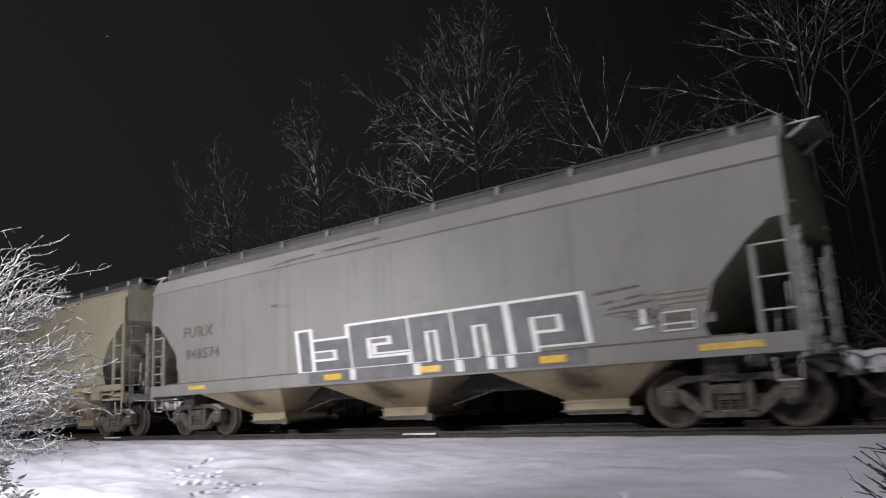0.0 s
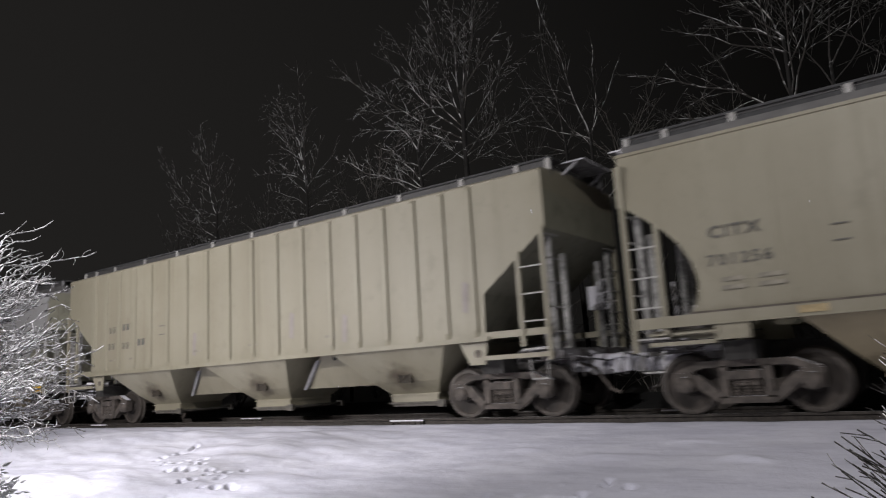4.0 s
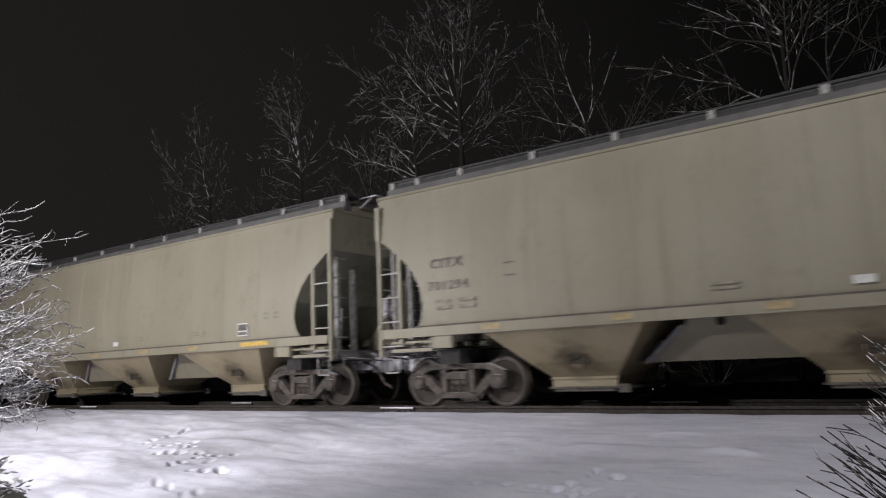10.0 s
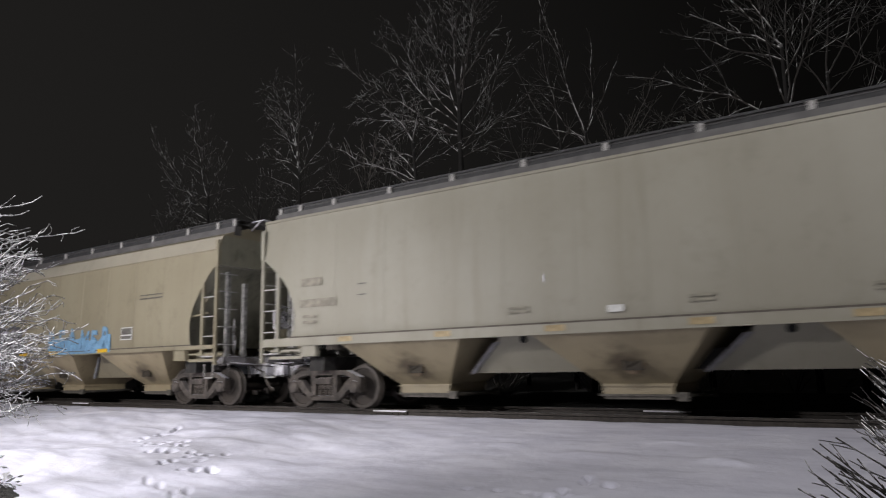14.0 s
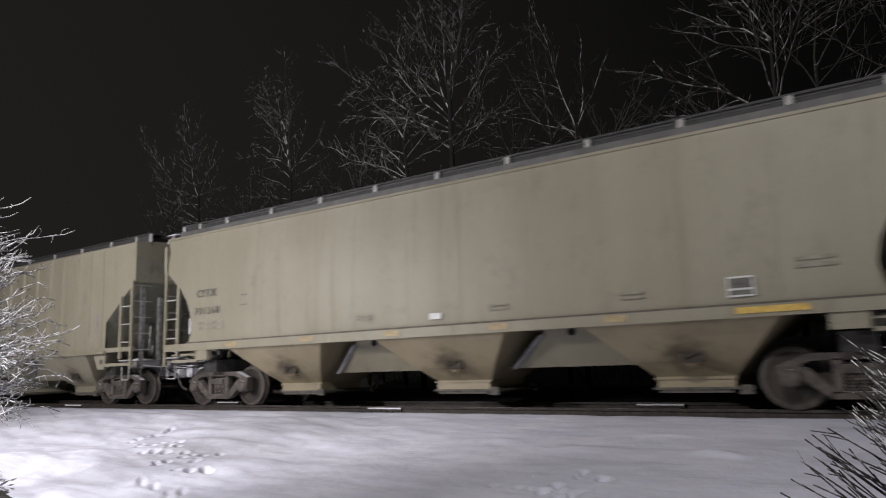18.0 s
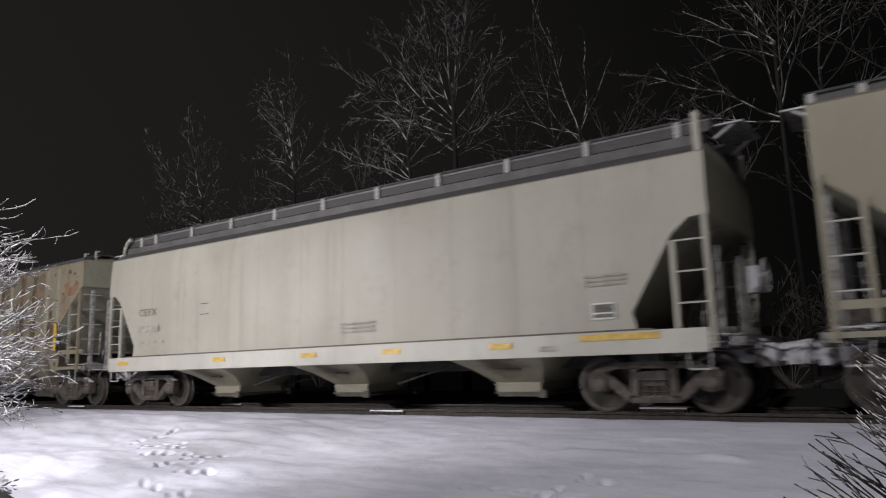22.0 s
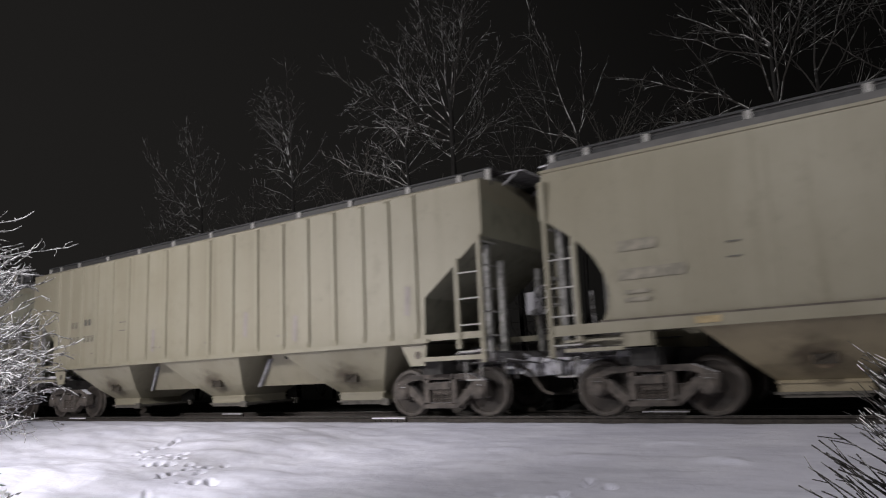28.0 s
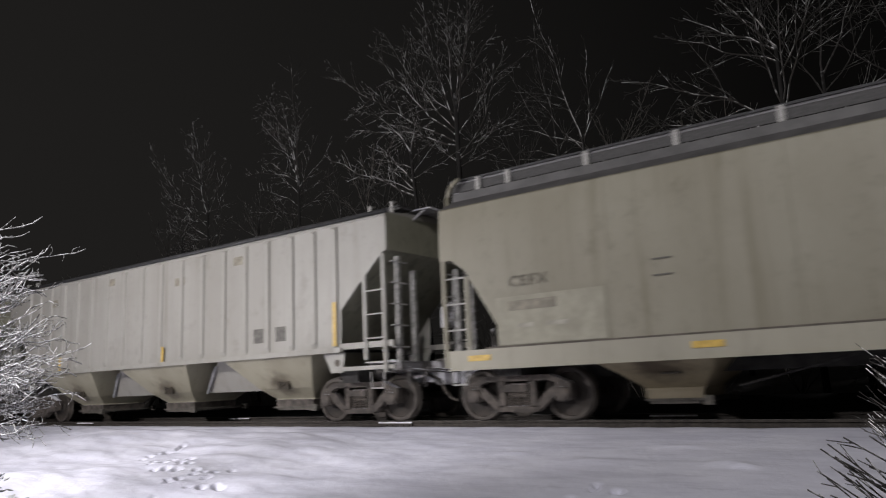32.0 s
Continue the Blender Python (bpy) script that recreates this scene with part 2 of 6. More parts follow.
bark("snowy_bark", (0.16, 0.155, 0.152), -0.55, 0.25, 0.12, (0.86, 0.86, 0.88), 18)
bark("dark_twig", (0.013, 0.011, 0.009), 0.3, 0.9, 0.9, (0.5, 0.5, 0.52), 14)
bark("frosted_shoot", (0.03, 0.026, 0.022), 0.0, 0.5, 0.5, (0.85, 0.85, 0.86), 16)
bark("brush_twig", (0.17, 0.155, 0.14), 0.2, 0.9, 0.3, (0.5, 0.5, 0.5), 5)
bark("evergreen_leaf", (0.30, 0.31, 0.29), -0.8, -0.1, 0.0, (0.92, 0.92, 0.95))
bark("snowy_steel", (0.16, 0.155, 0.155), -0.7, 0.2, 0.05, (0.62, 0.61, 0.65))
bark("frosted_steel", (0.07, 0.064, 0.06), -0.3, 0.6, 0.15, (0.50, 0.49, 0.52))
paint("sooty", (0.285, 0.28, 0.222), (0.10, 0.09, 0.065), streak=0.8)


def snow_ground():
    """Wind-crusted snow, and beyond the track a much darker floor with pale patches."""
    m, nt, bsdf = nodes_of("snow")
    f = ramp(nt, noise_node(nt, 0.8, 6), 0.3, 0.75)
    col = mixed(nt, f, (0.73, 0.73, 0.85), (0.84, 0.84, 0.95))
    # darker bluish streaks paint the shade of low drifts into the snow
    col = mixed(nt, ramp(nt, noise_node(nt, 1.0, 6, (0.55, 2.4, 1), 0.65), 0.46, 0.70, 0.0, 0.55), col, (0.54, 0.54, 0.645))
    col = mixed(nt, ramp(nt, noise_node(nt, 3.2, 5, (0.5, 2.6, 1), 0.6), 0.50, 0.72, 0.0, 0.35), col, (0.50, 0.50, 0.60))
    sx = nt.nodes.new("ShaderNodeSeparateXYZ")
    co = nt.nodes.new("ShaderNodeTexCoord")
    nt.links.new(co.outputs["Object"], sx.inputs["Vector"])
    far_floor = mixed(nt, ramp(nt, noise_node(nt, 5, 6), 0.55, 0.72), (0.07, 0.066, 0.06), (0.26, 0.26, 0.28))
    col = mixed(nt, ramp(nt, sx.outputs["Y"], 12.4, 13.2), col, far_floor)
    nt.links.new(col, bsdf.inputs["Base Color"])
    bsdf.inputs["Roughness"].default_value = 0.6
    bumped(nt, bsdf, noise_node(nt, 9, 7), 0.3, 0.03)
    MATS["snow"] = m


snow_ground()

# ---- mesh helpers ----
MESHES = {}


def box(bm, x0, x1, y0, y1, z0, z1):
    v = [bm.verts.new((x, y, z)) for x in (x0, x1) for y in (y0, y1) for z in (z0, z1)]
    for f in ((0, 1, 3, 2), (4, 6, 7, 5), (0, 4, 5, 1), (2, 3, 7, 6), (0, 2, 6, 4), (1, 5, 7, 3)):
        bm.faces.new([v[i] for i in f])


def bar(bm, p, q, r, n=6, r2=None):
    """A round bar from p to q."""
    p, q = Vector(p), Vector(q)
    d = (q - p).normalized()
    a = d.orthogonal().normalized()
    b = d.cross(a)
    rings = []
    for c, rad in ((p, r), (q, r if r2 is None else r2)):
        rings.append([bm.verts.new(c + rad * (math.cos(2 * math.pi * i / n) * a + math.sin(2 * math.pi * i / n) * b)) for i in range(n)])
    for i in range(n):
        f = bm.faces.new((rings[0][i], rings[0][(i + 1) % n], rings[1][(i + 1) % n], rings[1][i]))
        f.smooth = n > 6
    bm.faces.new(rings[0][::-1])
    bm.faces.new(rings[1])


def slab(bm, pts, y0, y1):
    """An outline in x and z, as thick as y0 to y1."""
    lo = [bm.verts.new((x, y0, z)) for x, z in pts]
    hi = [bm.verts.new((x, y1, z)) for x, z in pts]
    bm.faces.new(lo)
    bm.faces.new(hi[::-1])
    for i in range(len(pts)):
        j = (i + 1) % len(pts)
        bm.faces.new((lo[j], lo[i], hi[i], hi[j]))


def lathe_y(bm, profile, n=28):
    """A turned shape about the y axis from (y, radius) pairs."""
    rings = []
    for y, r in profile:
        rings.append([bm.verts.new((r * math.sin(2 * math.pi * i / n), y, r * math.cos(2 * math.pi * i / n))) for i in range(n)])
    for a, b in zip(rings, rings[1:]):
        for i in range(n):
            bm.faces.new((a[i], a[(i + 1) % n], b[(i + 1) % n], b[i])).smooth = True
    bm.faces.new(rings[0])
    bm.faces.new(rings[-1][::-1])


def mesh_of(key, make, material, sharp=None):
    """The mesh that make(bm) draws, made once for each key and material."""
    key = (key, material)
    if key not in MESHES:
        bm = bmesh.new()
        make(bm)
        bmesh.ops.recalc_face_normals(bm, faces=bm.faces)
        me = bpy.data.meshes.new(str(key[0] if isinstance(key[0], str) else key[0][0]))
        bm.to_mesh(me)
        bm.free()
        me.materials.append(MATS[material])
        if sharp:
            me.polygons.foreach_set("use_smooth", [True] * len(me.polygons))
            me.set_sharp_from_angle(angle=radians(sharp))
        MESHES[key] = me
    return MESHES[key]


def part(name, key, make, material, parent, at=(0, 0, 0), turn=0.0, label="", sharp=None):
    ob = new(name, mesh_of(key, make, material, sharp))
    ob.parent = parent
    ob.matrix_basis = pose(*at, 0, 0, turn)
    return tagged(ob, label) if label else ob


def thing(name, label, category, at=(0, 0, 0), group="", kind=""):
    ob = new(name)
    ob.location = at
    return tagged(ob, label, category, group, kind)


def solid(name, make, material, label, category="", kind="", group="", sharp=None, at=(0, 0, 0)):
    ob = new(name, mesh_of(name + label, make, material, sharp))
    ob.location = at
    return tagged(ob, label, category, group, kind)


def lettering(text, size, material, parent, x, z, y, stretch=1.0, name="lettering", label="", bold=0.003, turn=0.0, lean=0.0):
    """Painted writing on the side that faces the camera, its lower left corner at x, z."""
    key = ("lettering", text, size, stretch, material, bold, lean)
    if key not in MESHES:
        cu = bpy.data.curves.new("lettering", "FONT")
        cu.body, cu.size, cu.extrude, cu.resolution_u = text, size, 0.002, 2
        cu.space_character, cu.offset, cu.shear = 1.18, bold, lean
        tmp = new("lettering", cu)
        me = bpy.data.meshes.new_from_object(tmp)
        bpy.data.objects.remove(tmp)
        for v in me.vertices:
            v.co = (v.co.x * stretch, v.co.z, v.co.y)
        me.materials.clear()
        me.materials.append(MATS[material])
        MESHES[key] = me
    ob = new(name, MESHES[key])
    ob.parent = parent
    ob.matrix_basis = pose(x, y, z, 0, turn, 0)
    return tagged(ob, label) if label else ob

# ---- ground and track ----
def smooth(a, b, v):
    v = min(1.0, max(0.0, (v - a) / (b - a)))
    return v * v * (3 - 2 * v)


def lay(x, y):
    """The lie of the land without its small forms: a bank of snow that falls from the track towards the camera, woods floor behind."""
    if y < 11.3:
        return -0.100 - 0.585 * (1 - smooth(4.6, 11.6, y))
    if y < 13.3:
        return -0.30
    return -0.30 + 0.9 * smooth(13.3, 24, y) + 2.5 * smooth(24, 60, y)


rng = random.Random(4)
PRINTS = []
STEPS = ((-11.96, 8.09), (-11.74, 7.76), (-11.09, 7.38), (-10.78, 7.37), (-11.35, 7.84), (-11.53, 8.17), (-10.29, 7.40), (-10.98, 7.75), (-9.46, 6.98), (-9.77, 7.36), (-8.80, 6.66), (-8.98, 6.54), (-9.90, 6.80), (-9.85, 6.59), (-10.00, 7.15))
for x, y in STEPS:  # steps winding down the bank: place, half width, depth, half length
    PRINTS.append((x, y, rng.uniform(0.05, 0.07), rng.uniform(0.045, 0.065), rng.uniform(0.11, 0.18)))
    PRINTS.append((x + rng.uniform(-0.3, 0.3), y + rng.uniform(-0.3, 0.3), rng.uniform(0.03, 0.05), rng.uniform(0.03, 0.05), rng.uniform(0.06, 0.12)))
for i in range(11):  # an older line further up
    PRINTS.append((-12.7 - 0.07 * i + rng.uniform(-0.12, 0.12), 8.0 + 0.13 * i + rng.uniform(-0.08, 0.08), 0.05, rng.uniform(0.02, 0.035), rng.uniform(0.10, 0.2)))
for x, y in ((-9.18, 5.92), (-8.71, 5.80), (-8.07, 5.57), (-8.05, 5.77)):  # dragging steps
    PRINTS.append((x, y, 0.045, 0.028, 0.26))
for px, py in ((-3.45, 7.1), (-3.25, 6.9), (-3.35, 7.65), (-3.15, 7.45), (-3.6, 6.95)):
    PRINTS += [(px + rng.uniform(-0.09, 0.09), py + rng.uniform(-0.09, 0.09), rng.uniform(0.045, 0.06), 0.05, 0.09) for _ in range(2)]
for i in range(11):
    PRINTS.append((-4.5 + 0.28 * i + rng.uniform(-0.08, 0.08), 7.0 + rng.uniform(-0.06, 0.06), 0.05, 0.022, 0.06))
LUMPS = [(-2.25, 8.75, 0.26, 0.05), (-2.05, 8.65, 0.14, 0.035), (-5.2, 9.0, 0.25, 0.03), (-3.9, 8.7, 0.35, 0.03), (-3.0, 9.6, 0.3, 0.025)]


def build_ground():
    xs = [-900, -400, -200, -120, -80, -60, -50, -42, -36, -32, -29, -27, -26] + [-25 + 0.055 * i for i in range(200)] + [-14 + 0.036 * i for i in range(445)] + [2.05 + 0.055 * i for i in range(37)] + [5, 7, 10, 15, 22, 32, 50, 80, 140, 300, 900]
    ys = [-300, -120, -50, -20, -10, -5, -2, 0, 1.5, 2.5, 3.2] + [3.6 + 0.036 * i for i in range(212)] + [11.28, 11.3, 11.34, 13.25, 13.3, 13.5, 14, 14.6, 15.3, 16, 17, 18, 19.5, 21, 23, 26, 30, 36, 45, 60, 90, 150, 300, 900]
    verts = []
    for y in ys:
        for x in xs:
            z = lay(x, y)
            near = 3.3 < y < 11.3 and -26 < x < 5
            if near:
                edge = smooth(11.3, 10.6, y) * smooth(3.3, 4.2, y)
                wide = noise.noise((x * 0.35, y * 0.7, 0.3)) * 0.08 + noise.noise((x * 0.9 + 0.8 * y, y * 2.0, 3.3)) * 0.03 + noise.noise((x * 1.6 + 1.8 * y, y * 3.4, 9.3)) * 0.013 + noise.noise((x * 2.4 + 3.0 * y, y * 6.5, 4.3)) * 0.004
                z += edge * (wide * (0.12 + 1.35 * smooth(-4.0, -11.0, x)) + noise.noise((x * 4, y * 4, 7.1)) * 0.006)
                z += noise.noise((x * 2.0, 0.5, 1.2)) * 0.012 * smooth(10.6, 11.2, y)
                for px, py, r, d, long in PRINTS:
                    dx, dy = x - px, y - py
                    if abs(dx) < 0.6 and abs(dy) < 0.6:
                        far = math.hypot(px, py)
                        along, across = (dx * px + dy * py) / far, (dx * py - dy * px) / far
                        q = math.hypot(across / r, along / long)
                        z -= d * math.exp(-(q ** 4)) - 0.12 * d * math.exp(-((q - 1.6) ** 2) * 5)
                for px, py, r, d in LUMPS:
                    z += d * math.exp(-(((x - px) / r) ** 2 + ((y - py) / (0.4 * r)) ** 2))
            elif y > 13.3:
                z += noise.noise((x * 0.4, y * 0.4, 2.0)) * 0.15
            verts.append((x, y, z))
    n = len(xs)
    faces = [(j * n + i, j * n + i + 1, (j + 1) * n + i + 1, (j + 1) * n + i) for j in range(len(ys) - 1) for i in range(n - 1)]
    me = bpy.data.meshes.new("ground")
    me.from_pydata(verts, [], faces)
    me.polygons.foreach_set("use_smooth", [True] * len(faces))
    me.materials.append(MATS["snow"])
    ob = new("ground", me)
    return tagged(ob, "snow-covered bank beside the railway with old footprints", "ground", kind="structure")


build_ground()


def slab_track(bm):
    outline = [(11.5, -0.4), (11.5, -0.17), (13.9, -0.17), (15.2, -0.02), (16.4, 0.15), (16.4, -0.5)]
    a = [bm.verts.new((-180, y, z)) for y, z in outline]
    b = [bm.verts.new((180, y, z)) for y, z in outline]
    for i in range(6):
        bm.faces.new((a[i], a[(i + 1) % 6], b[(i + 1) % 6], b[i]))
    bm.faces.new(a[::-1])
    bm.faces.new(b)


def draw_ballast(bm):
    slab_track(bm)


tagged(solid("ballast", draw_ballast, "ballast_stone", "dark crushed-stone track bed between the rails", kind="structure"), category="track bed")


def rail_section(bm, x0, x1):
    half = [(-0.07, -0.172), (0.07, -0.172), (0.07, -0.16), (0.012, -0.14), (0.010, -0.05), (0.036, -0.036), (0.037, -0.006), (0.030, 0.0), (-0.030, 0.0), (-0.037, -0.006), (-0.036, -0.036), (-0.010, -0.05), (-0.012, -0.14), (-0.07, -0.16)]
    a = [bm.verts.new((x0, y, z)) for y, z in half]
    b = [bm.verts.new((x1, y, z)) for y, z in half]
    for i in range(len(half)):
        j = (i + 1) % len(half)
        bm.faces.new((a[i], a[j], b[j], b[i]))
    bm.faces.new(a[::-1])
    bm.faces.new(b)


JOINT = 11.89
for side, (ry, first) in enumerate(((TRACK_Y - 0.753, -9.33), (TRACK_Y + 0.753, -4.17))):
    rail = thing("rail", "rusty steel rail with bolted joints and a worn head", "rail", (0, ry, 0), "rails of the track")
    for k in range(-9, 10):
        a = first + k * JOINT
        if abs(a) > 130:
            continue
        part("rail_length", "rail_length", lambda bm: rail_section(bm, 0.004, JOINT - 0.004), "rail_steel", rail, (a, 0, 0))
        part("rail_head", "rail_head", lambda bm: box(bm, 0.01, JOINT - 0.01, -0.022, 0.022, 0.0, 0.002), "railhead_steel", rail, (a, 0, 0.001), label="worn bright running surface")
        out = -1 if side == 0 else -1

        def joint_bar(bm):
            slab(bm, [(-0.43, -0.13), (0.43, -0.13), (0.43, -0.045), (-0.43, -0.045)], -0.055, -0.02)
            for i in range(6):
                bar(bm, (-0.36 + 0.144 * i, -0.085, -0.09), (-0.36 + 0.144 * i, -0.05, -0.09), 0.02, 6)

        jb = part("joint_bar", "joint_bar", joint_bar, "rail_steel", rail, (a, 0, 0), label="bolted joint bar")
        part("snow_strip", "snow_strip", lambda bm: box(bm, -0.43, 0.43, -0.075, -0.022, -0.046, -0.02), "packed_snow", jb, label="strip of snow on the joint bar")


def draw_tie(bm):
    box(bm, -0.115, 0.115, -1.02, 1.02, -0.32, -0.155)


ties = thing("railway_ties", "dark wooden railway ties half buried in ballast", "railway ties", (0, TRACK_Y, 0), kind="structure")
for i in range(-60, 24):
    part("tie", "tie", draw_tie, "tie_wood", ties, (i * 0.52, 0, 0))

# ---- hopper cars ----
WHEEL_R, AXLE, HALF_TC = 0.457, 0.889, 6.71
HOPPERS = (-4.33, 0.03, 4.38)
RIBS = [s * x for s in (-1, 1) for x in (0.43, 1.29, 2.13, 2.96, 3.73, 4.49, 5.27, 5.95, 6.58)]
POSTS = [-8.1, -7.45] + [-6.4 + 1.575 * i for i in range(9)] + [7.45, 8.1]
# kind: levels of the body (height, half width, half length), sill from and to, hopper top
CURVED = [(1.50, 1.57, 7.22), (1.56, 1.585, 7.18), (1.70, 1.60, 7.10), (1.95, 1.61, 7.06), (2.25, 1.615, 7.12), (2.55, 1.61, 7.28), (2.80, 1.60, 7.50), (3.05, 1.585, 7.80), (3.28, 1.57, 8.12), (3.55, 1.55, 8.16), (3.85, 1.52, 8.16), (4.11, 1.50, 8.16), (4.12, 1.525, 8.18), (4.17, 1.515, 8.18), (4.27, 1.15, 8.14), (4.36, 0.7, 8.12), (4.40, 0.0, 8.10)]
BANDED = [(1.44, 1.57, 7.05), (1.60, 1.59, 7.02), (2.00, 1.61, 7.02), (2.40, 1.61, 7.16), (2.80, 1.60, 7.42), (3.10, 1.59, 7.66), (3.32, 1.58, 7.90), (3.34, 1.58, 8.05), (3.70, 1.57, 8.05), (3.73, 1.60, 8.05), (4.06, 1.47, 8.05), (4.20, 1.15, 8.04), (4.34, 0.7, 8.02), (4.40, 0.0, 8.00)]
CHAMFER = [(1.36, 1.60, 6.72), (1.50, 1.605, 6.66), (2.12, 1.61, 6.86), (2.70, 1.61, 7.42), (2.93, 1.605, 7.72), (2.95, 1.605, 8.0), (3.30, 1.60, 8.0), (3.77, 1.57, 8.0), (3.80, 1.61, 8.0), (4.13, 1.46, 8.0), (4.25, 1.1, 7.98), (4.34, 0.7, 7.96), (4.38, 0.0, 7.95)]
HOOPED = [(1.30, 1.60, 6.70), (1.55, 1.605, 6.64), (2.70, 1.61, 7.33), (2.92, 1.605, 7.60), (2.94, 1.605, 7.88), (3.30, 1.60, 7.88), (3.60, 1.585, 7.88), (3.90, 1.555, 7.88), (3.93, 1.53, 7.88), (4.15, 1.15, 7.80), (4.26, 0.7, 7.76), (4.32, 0.0, 7.74)]
RIBBED = [(1.46, 1.54, 6.76), (2.22, 1.54, 6.78), (2.6, 1.54, 7.28), (3.18, 1.54, 8.02), (3.22, 1.54, 8.1), (3.9, 1.54, 8.1), (4.25, 1.54, 8.1), (4.27, 1.56, 8.1), (4.30, 1.50, 8.1), (4.36, 0.9, 8.08), (4.40, 0.0, 8.06)]
OLD_RIBBED = [(1.52, 1.54, 6.70), (2.28, 1.54, 6.72), (2.7, 1.54, 7.15), (3.34, 1.54, 7.86), (3.38, 1.54, 7.96), (4.06, 1.54, 7.96), (4.10, 1.57, 7.96), (4.14, 1.50, 7.96), (4.22, 0.9, 7.94), (4.28, 0.0, 7.92)]
KINDS = {
    "curved": dict(levels=CURVED, sill=(1.35, 1.50), sill_x=8.05, hop=1.36, board=4.535, panel=True, cut=3.28),
    "banded": dict(levels=BANDED, sill=(1.38, 1.45), sill_x=7.95, hop=1.40, board=4.525, panel=True, cut=3.3),
    "chamfer": dict(levels=CHAMFER, sill=(1.08, 1.335), sill_x=8.0, hop=1.06, board=4.53, panel=False, cut=2.93),
    "hooped": dict(levels=HOOPED, sill=(0.95, 1.28), sill_x=7.75, hop=0.95, board=4.55, panel=False, cut=2.92),
    "ribbed": dict(levels=RIBBED, sill=(1.40, 1.46), sill_x=6.85, hop=1.42, board=4.555, panel=True, cut=3.2),
    "old_ribbed": dict(levels=OLD_RIBBED, sill=(1.44, 1.52), sill_x=6.75, hop=1.46, board=4.32, panel=True, cut=3.36),
}

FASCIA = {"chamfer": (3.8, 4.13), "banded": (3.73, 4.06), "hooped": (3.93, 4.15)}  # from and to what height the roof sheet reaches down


def slope_x(levels, cut, z, x):
    """Half length of the bin itself at height z: its end slopes straight in from the cut down."""
    end = max(q for _, _, q in levels)
    return min(x, end - 0.06 - 0.98 * (cut - z)) if z < cut else x


def draw_body(levels, cut):
    """The bin with its straight sloping ends."""
    def make(bm):
        rows = []
        for z, y, x in levels:
            x = slope_x(levels, cut, z, x)
            rows.append([bm.verts.new((a, b, z)) for a, b in ((-x, -y), (x, -y), (x, y), (-x, y))])
        for a, b in zip(rows, rows[1:]):
            for i in range(4):
                j = (i + 1) % 4
                bm.faces.new((a[i], a[j], b[j], b[i]))
        bm.faces.new(rows[0][::-1])
        bmesh.ops.remove_doubles(bm, verts=bm.verts, dist=1e-5)
    return make


def draw_side_wing(levels, cut):
    """The side sheet below the cut that reaches past the sloping end of the bin, for the end at +x and the side at -y."""
    def make(bm):
        sheet = []
        for z, y, x in levels:
            if z <= cut + 0.05:
                xi = min(slope_x(levels, cut, z, x), x - 0.002)
                sheet.append([bm.verts.new((a, -b, z)) for a, b in ((xi, y), (x, y), (x, y - 0.014), (xi, y - 0.014))])
        for a, b in zip(sheet, sheet[1:]):
            for i in range(4):
                bm.faces.new((a[i], a[(i + 1) % 4], b[(i + 1) % 4], b[i]))
        bm.faces.new(sheet[0][::-1])
        bm.faces.new(sheet[-1])
    return make


def draw_hopper(top, wide):
    """A chute that narrows on all four sides to its outlet; wide: half widths at the top, on the way and at the neck."""
    def make(bm):
        w, m, n = wide
        rows = []
        for z, hx, hy in ((top, w, 1.55), (top - 0.02, w - 0.02, 1.55), (0.75, m, 0.95 if w == 1.48 else 1.06), (0.50, n, 0.64), (0.47, n, 0.64)):
            rows.append([bm.verts.new((a, b, z)) for a, b in ((-hx, -hy), (hx, -hy), (hx, hy), (-hx, hy))])
        for a, b in zip(rows, rows[1:]):
            for i in range(4):
                j = (i + 1) % 4
                bm.faces.new((a[j], a[i], b[i], b[j]))
        bm.faces.new(rows[0])
        bm.faces.new(rows[-1][::-1])
    return make


def draw_gate(bm):
    """The neck under the chute."""
    box(bm, -0.60, 0.60, -0.66, 0.66, 0.33, 0.485)
    box(bm, -0.63, 0.63, -0.69, 0.69, 0.455, 0.478)


def draw_slide(bm):
    """The slide-gate frame under the neck, with its rack shaft and pinions."""
    box(bm, -0.66, 0.66, -0.70, 0.70, 0.295, 0.33)
    box(bm, -0.56, 0.56, -0.67, 0.67, 0.245, 0.292)
    bar(bm, (0.80, -0.85, 0.30), (0.80, 0.85, 0.30), 0.03)
    for y in (-0.82, 0.80):
        box(bm, 0.70, 0.88, y - 0.03, y + 0.05, 0.23, 0.37)


def draw_hatch(bm):
    """A square cover in a raised rim, with a bar handle, on the near face of a chute."""
    for a, b, c, d in ((-0.16, 0.16, 0.09, 0.12), (-0.16, 0.16, -0.12, -0.09), (-0.16, -0.125, -0.09, 0.09), (0.125, 0.16, -0.09, 0.09)):
        box(bm, a, b, -0.03, 0.05, c, d)
    box(bm, -0.125, 0.125, -0.005, 0.05, -0.09, 0.09)
    bar(bm, (-0.09, -0.035, -0.05), (0.10, -0.035, 0.04), 0.014)


def draw_panel(x0, x1, top):
    """A sloping sheet between two chutes, its one end cut on the slant."""
    def make(bm):
        v = [bm.verts.new(c) for c in ((x0 + 0.85, -0.98, top), (x1, -0.98, top), (x1, -0.58, 0.70), (x0, -0.58, 0.70), (x0 + 0.85, -0.95, top), (x1, -0.95, top), (x1, -0.55, 0.70), (x0, -0.55, 0.70))]
        for f in ((0, 1, 2, 3), (7, 6, 5, 4), (0, 3, 7, 4), (1, 5, 6, 2), (0, 4, 5, 1), (3, 2, 6, 7)):
            bm.faces.new([v[i] for i in f])
    return make


